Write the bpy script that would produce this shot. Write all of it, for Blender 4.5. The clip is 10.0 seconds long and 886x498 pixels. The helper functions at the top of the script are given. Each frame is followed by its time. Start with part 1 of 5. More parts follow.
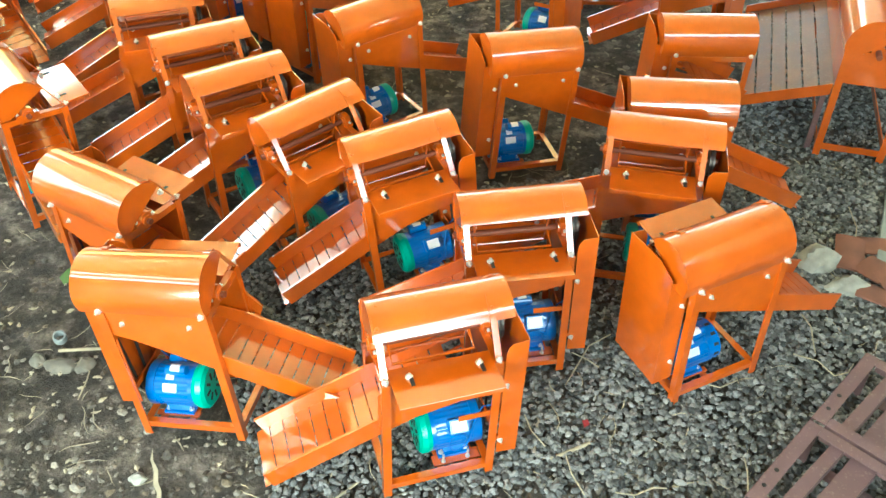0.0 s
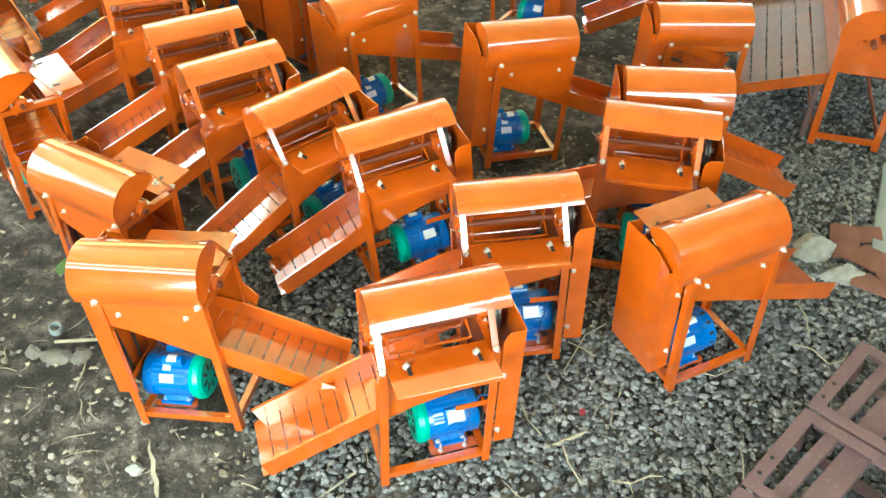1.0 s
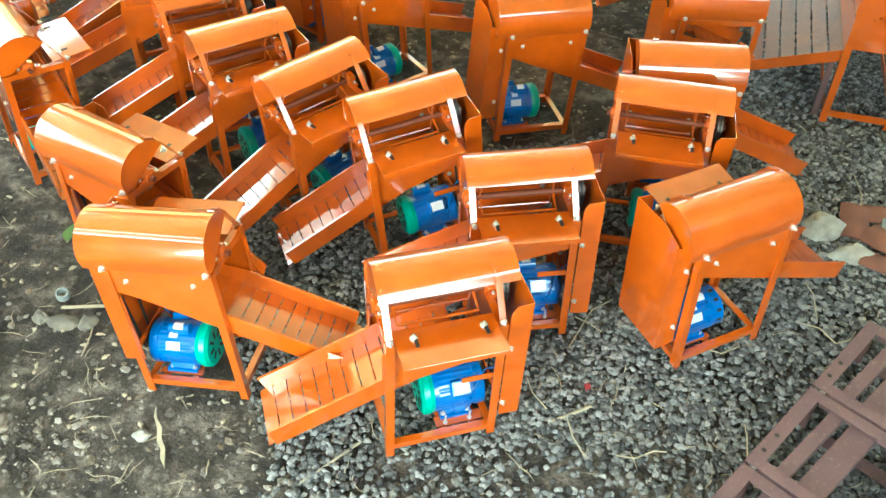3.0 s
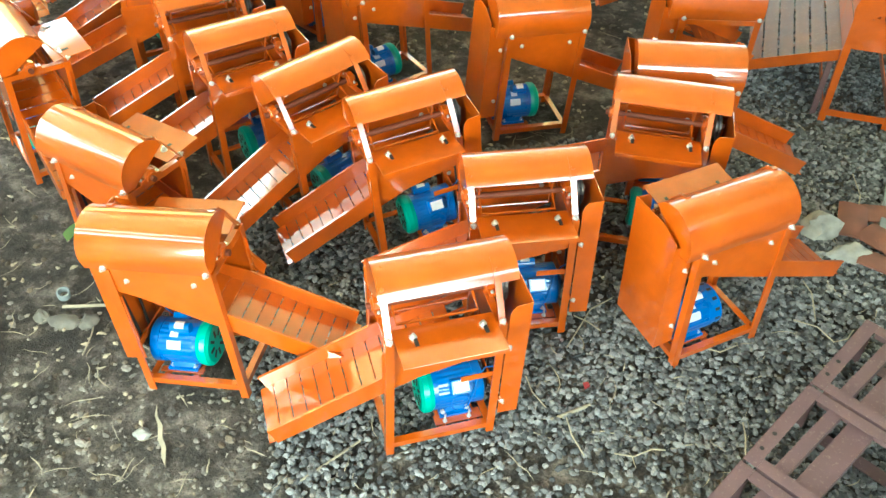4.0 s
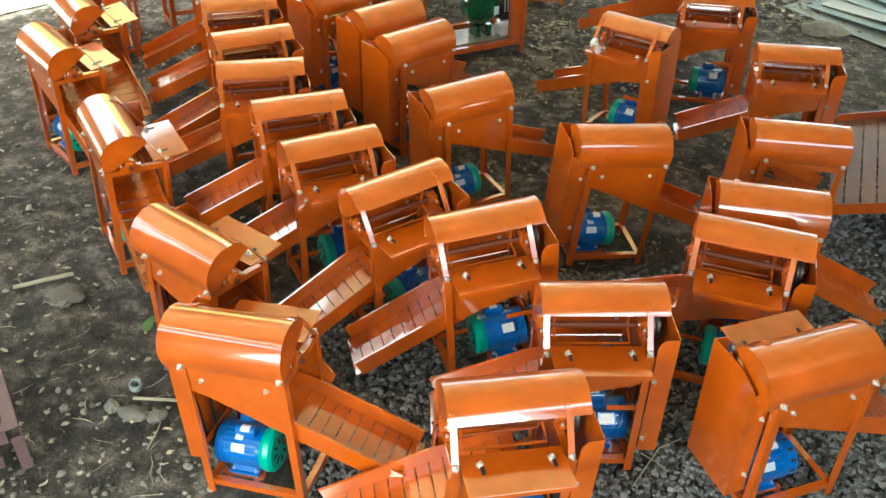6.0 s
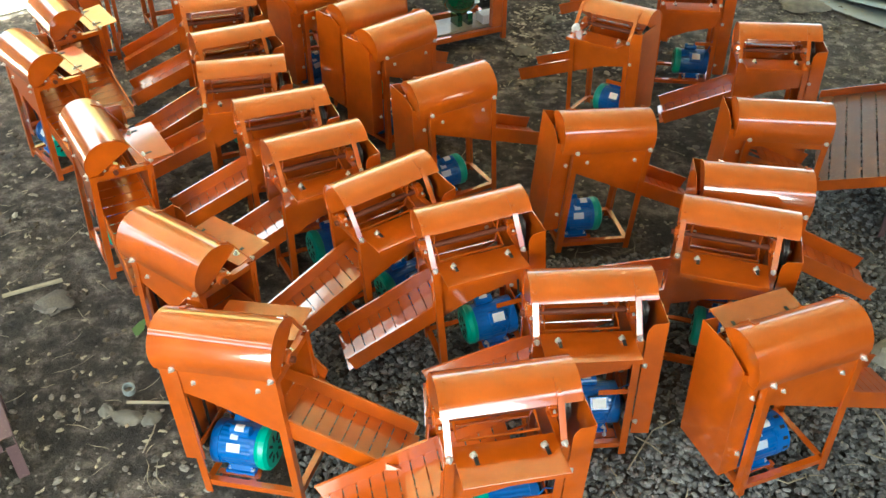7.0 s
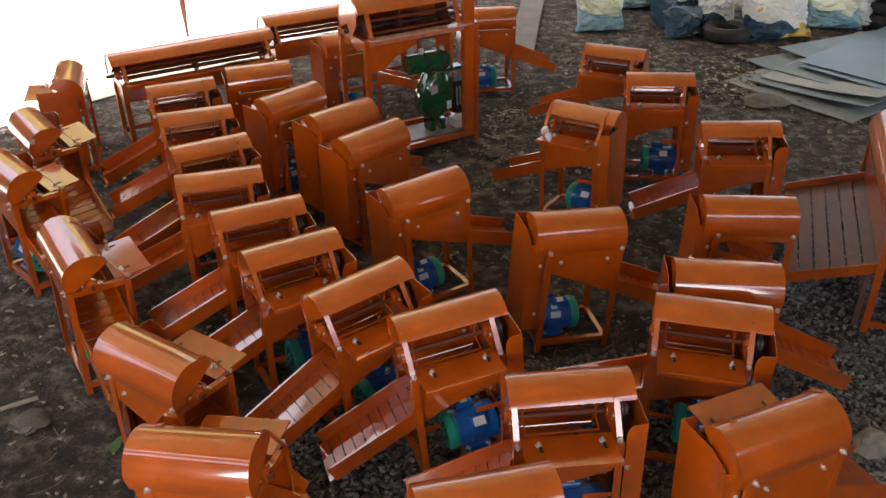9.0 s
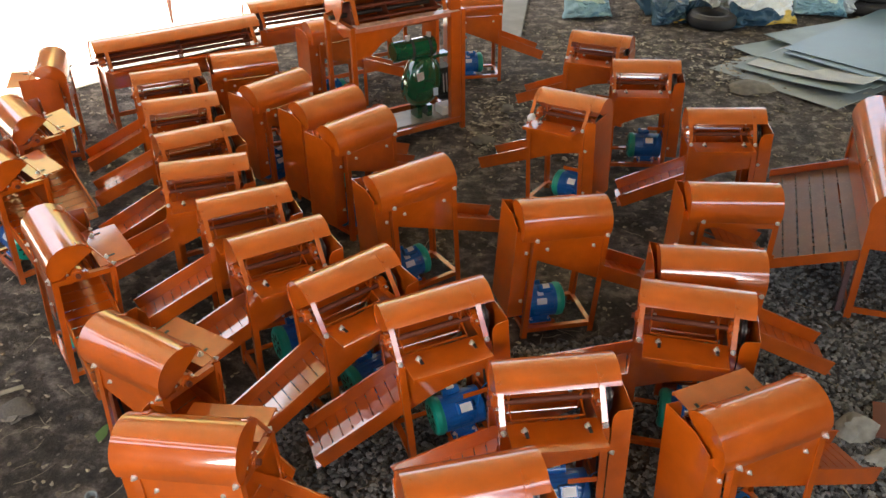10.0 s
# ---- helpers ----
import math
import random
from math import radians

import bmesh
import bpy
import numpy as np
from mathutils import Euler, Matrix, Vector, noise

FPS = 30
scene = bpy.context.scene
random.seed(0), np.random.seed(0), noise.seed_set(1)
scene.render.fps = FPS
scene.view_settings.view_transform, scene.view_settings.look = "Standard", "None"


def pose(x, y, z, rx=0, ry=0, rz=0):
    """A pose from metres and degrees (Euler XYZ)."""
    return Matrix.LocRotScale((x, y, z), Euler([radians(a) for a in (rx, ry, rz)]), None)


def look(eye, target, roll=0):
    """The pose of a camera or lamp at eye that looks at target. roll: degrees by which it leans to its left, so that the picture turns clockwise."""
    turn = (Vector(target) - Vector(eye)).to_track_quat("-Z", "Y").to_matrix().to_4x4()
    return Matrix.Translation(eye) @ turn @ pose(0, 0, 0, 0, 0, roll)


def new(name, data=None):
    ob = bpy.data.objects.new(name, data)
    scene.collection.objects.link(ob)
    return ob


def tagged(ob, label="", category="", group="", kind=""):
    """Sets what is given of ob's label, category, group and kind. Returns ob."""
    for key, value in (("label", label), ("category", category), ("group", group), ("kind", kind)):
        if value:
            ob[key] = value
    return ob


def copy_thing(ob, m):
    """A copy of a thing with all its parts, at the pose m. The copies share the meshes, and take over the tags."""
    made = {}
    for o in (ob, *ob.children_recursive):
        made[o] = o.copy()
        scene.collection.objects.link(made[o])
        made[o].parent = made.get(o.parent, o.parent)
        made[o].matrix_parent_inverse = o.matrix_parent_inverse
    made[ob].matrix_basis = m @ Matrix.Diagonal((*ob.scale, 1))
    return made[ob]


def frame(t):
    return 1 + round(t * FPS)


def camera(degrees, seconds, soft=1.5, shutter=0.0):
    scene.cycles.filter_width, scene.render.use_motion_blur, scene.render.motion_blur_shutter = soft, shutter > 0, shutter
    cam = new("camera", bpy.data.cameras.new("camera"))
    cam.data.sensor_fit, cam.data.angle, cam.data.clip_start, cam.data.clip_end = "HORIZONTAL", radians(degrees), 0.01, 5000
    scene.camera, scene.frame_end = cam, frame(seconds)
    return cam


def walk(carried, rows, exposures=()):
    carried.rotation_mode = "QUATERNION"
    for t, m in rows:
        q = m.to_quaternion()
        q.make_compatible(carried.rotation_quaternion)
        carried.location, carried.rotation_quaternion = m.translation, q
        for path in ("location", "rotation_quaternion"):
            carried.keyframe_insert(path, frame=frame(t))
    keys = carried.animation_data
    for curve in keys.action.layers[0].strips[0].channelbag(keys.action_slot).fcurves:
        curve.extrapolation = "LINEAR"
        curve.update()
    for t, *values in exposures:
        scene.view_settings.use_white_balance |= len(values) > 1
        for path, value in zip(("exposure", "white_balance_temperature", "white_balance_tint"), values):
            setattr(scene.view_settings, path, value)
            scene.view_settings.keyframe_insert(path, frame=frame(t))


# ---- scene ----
cam = camera(54.33, 10.0)
# seconds, x, y, z, yaw, pitch, roll
ROWS = [
    (0.0, 0.025, -0.008, 2.905, -0.37, -40.48, 0.23),
    (0.5, 0.024, -0.008, 2.903, -0.67, -41.06, 0.08),
    (1.0, 0.016, -0.010, 2.904, -0.75, -41.12, 0.09),
    (1.5, 0.015, -0.014, 2.906, -0.67, -41.56, -0.21),
    (2.0, 0.001, -0.004, 2.896, -0.21, -42.25, -0.38),
    (2.5, -0.002, -0.000, 2.888, 0.10, -42.68, -0.49),
    (4.0, 0.001, -0.011, 2.905, 0.07, -43.00, -0.44),
    (4.5, 0.005, 0.003, 2.895, 0.70, -42.72, -0.49),
    (5.0, -0.029, 0.004, 2.915, 2.73, -39.72, -1.28),
    (5.5, -0.064, 0.009, 2.960, 5.25, -36.06, -1.74),
    (6.0, -0.076, 0.006, 2.963, 5.88, -35.96, -1.58),
    (6.2, -0.068, 0.007, 2.960, 5.37, -36.77, -1.28),
    (7.3, -0.047, 0.017, 2.984, 4.11, -36.51, 0.41),
    (7.5, -0.044, 0.025, 2.989, 3.96, -35.24, 0.65),
    (8.0, -0.028, 0.012, 3.011, 3.04, -32.49, 1.24),
    (8.5, -0.032, 0.010, 3.047, 2.57, -31.00, 1.16),
    (9.0, -0.019, 0.010, 3.042, 2.19, -30.45, 0.95),
    (9.5, -0.014, 0.006, 3.041, 1.58, -30.95, 0.66),
    (10.0, -0.013, 0.005, 3.043, 1.41, -31.29, 0.65),
]
EXPOSURES = [(0.0, 3.84, 6250, -17), (4.5, 3.86, 6200, -19), (5.0, 3.81, 6300, -17), (5.5, 3.4, 6350, -14), (6.2, 3.15, 6400, -10), (7.5, 3.12, 6450, -7),
             (8.0, 2.68, 6600, 4), (8.5, 2.13, 6700, 11), (9.0, 1.92, 6700, 15), (9.5, 2.36, 6700, 12), (10.0, 2.52, 6700, 8)]
walk(cam, [(t, pose(x, y, z, 90 + pitch, roll, yaw)) for t, x, y, z, yaw, pitch, roll in ROWS], EXPOSURES)

# ---- light: sun and sky outside the shed, area lamps for daylight at unseen openings ----
SUN_ELEV, SUN_AZ = 76.0, 300.0
world = bpy.data.worlds.new("sky")
scene.world = world
world.use_nodes = True
wn = world.node_tree.nodes
sky = wn.new("ShaderNodeTexSky")
sky.sky_type = "NISHITA"
sky.sun_disc = False
sky.sun_elevation = radians(SUN_ELEV)
sky.sun_rotation = radians(SUN_AZ)
sky.dust_density = 8.0
world.node_tree.links.new(sky.outputs["Color"], wn["Background"].inputs["Color"])
wn["Background"].inputs["Strength"].default_value = 0.125

sun_dir = Vector((math.sin(radians(SUN_AZ)) * math.cos(radians(SUN_ELEV)), math.cos(radians(SUN_AZ)) * math.cos(radians(SUN_ELEV)), math.sin(radians(SUN_ELEV))))
sun = new("sun", bpy.data.lights.new("sun", "SUN"))
sun.data.energy, sun.data.angle, sun.data.color = 3.8, radians(0.5), (1.0, 0.95, 0.88)
sun.matrix_world = look((0, 0, 20), Vector((0, 0, 20)) - sun_dir)


def daylight_lamp(name, eye, target, wide, high, power, colour=(1.0, 0.97, 0.92)):
    lamp = new(name, bpy.data.lights.new(name, "AREA"))
    lamp.data.shape, lamp.data.size, lamp.data.size_y = "RECTANGLE", wide, high
    lamp.data.energy, lamp.data.color = power, colour
    lamp.matrix_world = look(eye, target)
    return lamp


# lamps for the sky in the tall doorway behind the camera and eaves strip
daylight_lamp("doorway_daylight", (1.50, -1.86, 2.35), (-0.1, 2.4, 0.8), 1.8, 2.1, 15)
daylight_lamp("eaves_daylight", (3.10, 0.26, 3.50), (0.0, 3.0, 0.7), 4.6, 0.32, 2)
# behind the camera, an unseen side door: fill lamp added for left-facing sheets
daylight_lamp("side_door_daylight", (-2.62, -1.58, 2.0), (0.2, 2.6, 0.5), 2.0, 2.2, 31)
# added fill lamp at the open, unseen north end, brightening sacks and sheets
daylight_lamp("north_end_daylight", (6.0, 13.5, 2.0), (3.4, 8.5, 0.2), 3.4, 2.0, 9, (0.86, 0.94, 1.0))
# added fill lamp at an invented opening in the far wall, brightening the sacks
daylight_lamp("far_opening_daylight", (7.95, 6.60, 1.45), (3.3, 10.2, 0.2), 2.8, 2.0, 32, (0.88, 0.95, 1.0))


# ---- materials ----
def mat(name):
    m = bpy.data.materials.new(name)
    m.use_nodes = True
    return m, m.node_tree.nodes, m.node_tree.links, m.node_tree.nodes["Principled BSDF"]


def noise_node(n, l, scale, detail=4.0, rough=0.55):
    tc = n.new("ShaderNodeTexCoord")
    t = n.new("ShaderNodeTexNoise")
    t.inputs["Scale"].default_value, t.inputs["Detail"].default_value, t.inputs["Roughness"].default_value = scale, detail, rough
    l.new(tc.outputs["Object"], t.inputs["Vector"])
    return t


def ramp(n, l, src, stops):
    r = n.new("ShaderNodeValToRGB")
    while len(r.color_ramp.elements) < len(stops):
        r.color_ramp.elements.new(0.5)
    for e, (at, c) in zip(r.color_ramp.elements, stops):
        e.position, e.color = at, (*c, 1.0)
    l.new(src, r.inputs["Fac"])
    return r


def tint(c, k):
    return tuple(min(1.0, v * k) for v in c)


def bump(n, l, b, src, strength, dist):
    u = n.new("ShaderNodeBump")
    u.inputs["Strength"].default_value, u.inputs["Distance"].default_value = strength, dist
    l.new(src, u.inputs["Height"])
    l.new(u.outputs["Normal"], b.inputs["Normal"])


def painted(name, base, rough=0.3, coat=0.4, patch=9.0, dirt=(0.16, 0.10, 0.06), dirtiness=0.25, spread=0.2, spec=0.5, coat_ior=1.65):
    m, n, l, b = mat(name)
    b.inputs["Specular IOR Level"].default_value = spec
    big = noise_node(n, l, patch, 5.0)
    r = ramp(n, l, big.outputs["Fac"], [(0.3, tint(base, 1.0 - spread)), (0.55, base), (0.75, tint(base, 1.0 + spread))])
    fine = noise_node(n, l, 60.0, 6.0, 0.7)
    f = ramp(n, l, fine.outputs["Fac"], [(0.56, (0, 0, 0)), (0.75, (1, 1, 1))])
    k = n.new("ShaderNodeMath")
    k.operation = "MULTIPLY"
    k.inputs[1].default_value = dirtiness
    l.new(f.outputs["Color"], k.inputs[0])
    mix = n.new("ShaderNodeMix")
    mix.data_type = "RGBA"
    l.new(k.outputs[0], mix.inputs["Factor"])
    l.new(r.outputs["Color"], mix.inputs["A"])
    mix.inputs["B"].default_value = (*dirt, 1)
    l.new(mix.outputs["Result"], b.inputs["Base Color"])
    rr = n.new("ShaderNodeMapRange")
    rr.inputs["To Min"].default_value, rr.inputs["To Max"].default_value = rough * 0.75, rough * 1.35
    l.new(big.outputs["Fac"], rr.inputs["Value"])
    l.new(rr.outputs["Result"], b.inputs["Roughness"])
    b.inputs["Coat Weight"].default_value, b.inputs["Coat Roughness"].default_value = coat, 0.07
    b.inputs["Coat IOR"].default_value = coat_ior
    wav = noise_node(n, l, 14.0, 2.0)
    bump(n, l, b, wav.outputs["Fac"], 0.08, 0.01)
    return m


ORANGE = painted("orange_enamel", (0.54, 0.096, 0.004), 0.30, 1.0, spread=0.16, spec=0.3, coat_ior=2.2)
BLUE = painted("blue_motor_enamel", (0.005, 0.125, 0.45), 0.28, 0.7, spread=0.12, dirtiness=0.15, spec=0.2)
TEAL = painted("green_fan_cover_plastic", (0.005, 0.38, 0.28), 0.4, 0.2, spread=0.1, dirtiness=0.1)
GREEN = painted("green_engine_enamel", (0.004, 0.085, 0.032), 0.10, 1.0, spread=0.15, dirtiness=0.15)
# Faded rail paint, paled further for the glare caught on top.
RAIL_GLARE = painted("faded_enamel_with_glare", (0.60, 0.19, 0.10), 0.30, 0.6, patch=20.0, spread=0.25, dirtiness=0.4, dirt=(0.6, 0.45, 0.4))
MAUVE = painted("mauve_primer", (0.130, 0.074, 0.080), 0.6, 0.0, spread=0.15, dirtiness=0.5, dirt=(0.3, 0.24, 0.2))
WHITE = painted("white_plastic", (0.75, 0.76, 0.78), 0.4, 0.1, spread=0.05, dirtiness=0.2)
BLACK = painted("black_rubber", (0.018, 0.017, 0.017), 0.6, 0.0, spread=0.3)
LABEL = painted("pale_label", (0.62, 0.72, 0.85), 0.35, 0.2, spread=0.1, dirtiness=0.1)
GREYBOARD = painted("weathered_cement_board", (0.24, 0.275, 0.28), 0.7, 0.0, patch=4.0, spread=0.25, dirtiness=0.4, dirt=(0.2, 0.18, 0.15))
SHEETGREY = painted("grey_sheet_metal", (0.18, 0.235, 0.23), 0.55, 0.0, patch=3.0, spread=0.25, dirtiness=0.45, dirt=(0.3, 0.28, 0.24))
CLAY = painted("red_clay", (0.19, 0.080, 0.055), 0.85, 0.0, spread=0.25, dirtiness=0.5)
ROCK = painted("pale_rock", (0.31, 0.305, 0.28), 0.85, 0.0, patch=14.0, spread=0.35, dirtiness=0.6, dirt=(0.2, 0.15, 0.08))
# Kept very dark so the unseen walls throw back little light.
WALL = painted("dark_unseen_wall", (0.08, 0.075, 0.07), 0.9, 0.0, patch=1.5, spread=0.15, dirtiness=0.3)
ROOFM = painted("yellowed_roof_sheet", (0.38, 0.31, 0.15), 0.6, 0.0, patch=1.5, spread=0.2)
STRAW = painted("dry_straw", (0.34, 0.30, 0.22), 0.8, 0.0, spread=0.3, dirtiness=0.3)
GREENLEAF = painted("green_leaf", (0.10, 0.20, 0.06), 0.6, 0.0, spread=0.4)


def metal(name, base, rough, amount=1.0):
    m, n, l, b = mat(name)
    t = noise_node(n, l, 40.0)
    r = ramp(n, l, t.outputs["Fac"], [(0.3, tint(base, 0.7)), (0.7, base)])
    l.new(r.outputs["Color"], b.inputs["Base Color"])
    b.inputs["Metallic"].default_value, b.inputs["Roughness"].default_value = amount, rough
    return m


ZINC = metal("zinc_plated_steel", (0.85, 0.80, 0.77), 0.42, 0.7)
IRON = metal("dark_iron", (0.16, 0.15, 0.14), 0.45)


def stones_material(name, dark, light):
    m, n, l, b = mat(name)
    g = n.new("ShaderNodeNewGeometry")
    r = ramp(n, l, g.outputs["Random Per Island"], [(0.0, dark), (0.6, tuple((a + c) / 2 for a, c in zip(dark, light))), (1.0, light)])
    t = noise_node(n, l, 90.0, 5.0, 0.7)
    f = ramp(n, l, t.outputs["Fac"], [(0.3, (0.6, 0.6, 0.6)), (0.7, (1.15, 1.12, 1.08))])
    mix = n.new("ShaderNodeMix")
    mix.data_type, mix.blend_type = "RGBA", "MULTIPLY"
    mix.inputs["Factor"].default_value = 1.0
    l.new(r.outputs["Color"], mix.inputs["A"])
    l.new(f.outputs["Color"], mix.inputs["B"])
    l.new(mix.outputs["Result"], b.inputs["Base Color"])
    b.inputs["Roughness"].default_value = 0.75
    bump(n, l, b, t.outputs["Fac"], 0.4, 0.01)
    return m


GRAVEL = stones_material("crushed_stone", (0.028, 0.029, 0.032), (0.31, 0.317, 0.33))
# Orange drum paint darkened to stand in for the shade under the hoods.
DRUM_SHADE = painted("shaded_drum_orange", (0.15, 0.030, 0.009), 0.6, 0.0, dirtiness=0.5)
OLIVE_REFLECTOR = painted("olive_reflector_green", (0.36, 0.35, 0.10), 0.9, 0.0, patch=0.6, spread=0.35)
DARK_SCREEN = painted("dark_screen_green", (0.035, 0.05, 0.02), 0.9, 0.0, patch=3.0, spread=0.5)
STONE = painted("dark_stone", (0.15, 0.14, 0.12), 0.85, 0.0, patch=14.0, spread=0.4, dirtiness=0.6, dirt=(0.09, 0.07, 0.05))
LEAF = stones_material("dead_leaf", (0.05, 0.04, 0.026), (0.50, 0.46, 0.37))
CLOD = stones_material("earth_clods", (0.05, 0.039, 0.028), (0.19, 0.155, 0.115))
SUNLIT_GROUND = painted("sun_whitened_ground", (0.72, 0.70, 0.64), 0.9, 0.0, patch=0.8, spread=0.12, dirtiness=0.2)
PEBBLE = stones_material("earthy_pebbles", (0.05, 0.043, 0.037), (0.30, 0.275, 0.245))


def ground_material():
    m, n, l, b = mat("packed_earth")
    big = noise_node(n, l, 0.55, 6.0, 0.6)
    mid = noise_node(n, l, 7.0, 8.0, 0.65)
    fine = noise_node(n, l, 70.0, 6.0, 0.7)
    c1 = ramp(n, l, mid.outputs["Fac"], [(0.30, (0.022, 0.019, 0.017)), (0.5, (0.094, 0.081, 0.072)), (0.66, (0.30, 0.265, 0.24))])
    c2 = ramp(n, l, big.outputs["Fac"], [(0.38, (0.6, 0.58, 0.56)), (0.62, (1.2, 1.16, 1.1))])
    c3 = ramp(n, l, fine.outputs["Fac"], [(0.3, (0.6, 0.6, 0.6)), (0.7, (1.25, 1.25, 1.25))])
    prev = c1.outputs["Color"]
    for c in (c2, c3):
        mix = n.new("ShaderNodeMix")
        mix.data_type, mix.blend_type = "RGBA", "MULTIPLY"
        mix.inputs["Factor"].default_value = 1.0
        l.new(prev, mix.inputs["A"])
        l.new(c.outputs["Color"], mix.inputs["B"])
        prev = mix.outputs["Result"]
    tc = n.new("ShaderNodeTexCoord")
    vo = n.new("ShaderNodeTexVoronoi")
    vo.inputs["Scale"].default_value = 38.0
    l.new(tc.outputs["Object"], vo.inputs["Vector"])
    spots = ramp(n, l, vo.outputs["Distance"], [(0.10, (1, 1, 1)), (0.22, (0, 0, 0))])
    patchy = ramp(n, l, mid.outputs["Fac"], [(0.45, (0, 0, 0)), (0.62, (0.55, 0.55, 0.55))])
    k = n.new("ShaderNodeMath")
    k.operation = "MULTIPLY"
    l.new(spots.outputs["Color"], k.inputs[0])
    l.new(patchy.outputs["Color"], k.inputs[1])
    mix = n.new("ShaderNodeMix")
    mix.data_type = "RGBA"
    l.new(k.outputs[0], mix.inputs["Factor"])
    l.new(prev, mix.inputs["A"])
    mix.inputs["B"].default_value = (0.30, 0.26, 0.21, 1)
    prev = mix.outputs["Result"]
    l.new(prev, b.inputs["Base Color"])
    b.inputs["Roughness"].default_value = 0.92
    add = n.new("ShaderNodeMath")
    add.operation = "ADD"
    l.new(mid.outputs["Fac"], add.inputs[0])
    l.new(fine.outputs["Fac"], add.inputs[1])
    bump(n, l, b, add.outputs[0], 1.0, 0.035)
    return m


EARTH = ground_material()


# ---- mesh helpers ----
def box(bm, x0, x1, y0, y1, z0, z1, m=None):
    vs = [bm.verts.new((x, y, z)) for x in (x0, x1) for y in (y0, y1) for z in (z0, z1)]
    if m is not None:
        for v in vs:
            v.co = m @ v.co
    for q in ((0, 1, 3, 2), (4, 6, 7, 5), (0, 4, 5, 1), (2, 3, 7, 6), (0, 2, 6, 4), (1, 5, 7, 3)):
        bm.faces.new([vs[i] for i in q])
    return vs


def prism(bm, pts, a0, a1, axis="x"):
    """A polygon of (u, v) drawn out along an axis: u, v are y, z for x; x, z for y; x, y for z."""
    def at(u, v, a):
        return {"x": (a, u, v), "y": (u, a, v), "z": (u, v, a)}[axis]
    lo = [bm.verts.new(at(u, v, a0)) for u, v in pts]
    hi = [bm.verts.new(at(u, v, a1)) for u, v in pts]
    k = len(pts)
    bm.faces.new(lo)
    bm.faces.new(hi[::-1])
    for i in range(k):
        bm.faces.new((lo[i], hi[i], hi[(i + 1) % k], lo[(i + 1) % k]))


def rod(bm, p, q, r, seg=12, r2=None):
    p, q = Vector(p), Vector(q)
    m = Matrix.Translation((p + q) / 2) @ (q - p).to_track_quat("Z", "Y").to_matrix().to_4x4()
    bmesh.ops.create_cone(bm, cap_ends=True, segments=seg, radius1=r, radius2=r if r2 is None else r2, depth=(q - p).length, matrix=m)


def beam(bm, p, q, w, h, up=(0, 0, 1)):
    """A bar of w by h from p to q."""
    p, q = Vector(p), Vector(q)
    d = (q - p).normalized()
    s = d.cross(Vector(up)).normalized()
    u = s.cross(d)
    m = Matrix((s, d, u)).transposed().to_4x4()
    m.translation = p
    box(bm, -w / 2, w / 2, 0, (q - p).length, -h / 2, h / 2, m)


def tube(bm, pts, r, seg=7):
    """One joined tube along points."""
    rings = []
    for i, p in enumerate(pts):
        p = Vector(p)
        d = (Vector(pts[min(i + 1, len(pts) - 1)]) - Vector(pts[max(i - 1, 0)])).normalized()
        s = d.orthogonal().normalized() if not rings else (side - d * side.dot(d)).normalized()
        side = s
        u = d.cross(s)
        rings.append([bm.verts.new(p + (s * math.cos(6.2832 * k / seg) + u * math.sin(6.2832 * k / seg)) * r) for k in range(seg)])
    for a, b in zip(rings, rings[1:]):
        for k in range(seg):
            bm.faces.new((a[k], a[(k + 1) % seg], b[(k + 1) % seg], b[k]))
    bm.faces.new(rings[0][::-1])
    bm.faces.new(rings[-1])


def strip(bm, pts, x0, x1, thick):
    """A sheet bent along a line of (y, z), from x0 to x1."""
    out = []
    for i, (y, z) in enumerate(pts):
        a, b = Vector(pts[max(i - 1, 0)]), Vector(pts[min(i + 1, len(pts) - 1)])
        t = (b - a).normalized()
        out.append((y - t.y * thick, z + t.x * thick))
    prism(bm, list(pts) + out[::-1], x0, x1, "x")


def smooth(bm, angle=35.0):
    bm.normal_update()
    for f in bm.faces:
        f.smooth = True
    for e in bm.edges:
        if len(e.link_faces) != 2 or e.calc_face_angle(0.0) > radians(angle):
            e.smooth = False


def bevelled(bm, width=0.002, seg=1):
    bmesh.ops.bevel(bm, geom=bm.edges[:], offset=width, segments=seg, affect="EDGES", clamp_overlap=True)


def part(name, bm, material, parent, label="", m=None):
    bmesh.ops.recalc_face_normals(bm, faces=bm.faces[:])
    smooth(bm)
    me = bpy.data.meshes.new(name)
    bm.to_mesh(me)
    bm.free()
    me.materials.append(material)
    ob = new(name, me)
    ob.parent = parent
    if m is not None:
        ob.matrix_basis = m
    if label:
        tagged(ob, label)
    return ob


def again(ob, name, parent, m):
    """Another part on the same mesh."""
    o = new(name, ob.data)
    o.parent = parent
    o.matrix_basis = m
    if "label" in ob:
        o["label"] = ob["label"]
    return o


def thing(name, label, category, group="", m=None):
    ob = tagged(new(name), label, category, group)
    ob.empty_display_size = 0.1
    if m is not None:
        ob.matrix_basis = m
    return ob


def setting(name, bm, material, label="", kind="structure"):
    ob = part(name, bm, material, None, label)
    return tagged(ob, kind=kind)


def bm_new():
    return bmesh.new()


# ---- the threshers ----
# local axes: x along the drum (chute at -x, belt guard at +x), y from the feeding side (-) to the back (+)
YB, YF, ZT, WX = 0.148, -0.150, 0.655, 0.208
HC, HR = (0.045, 0.714), 0.128


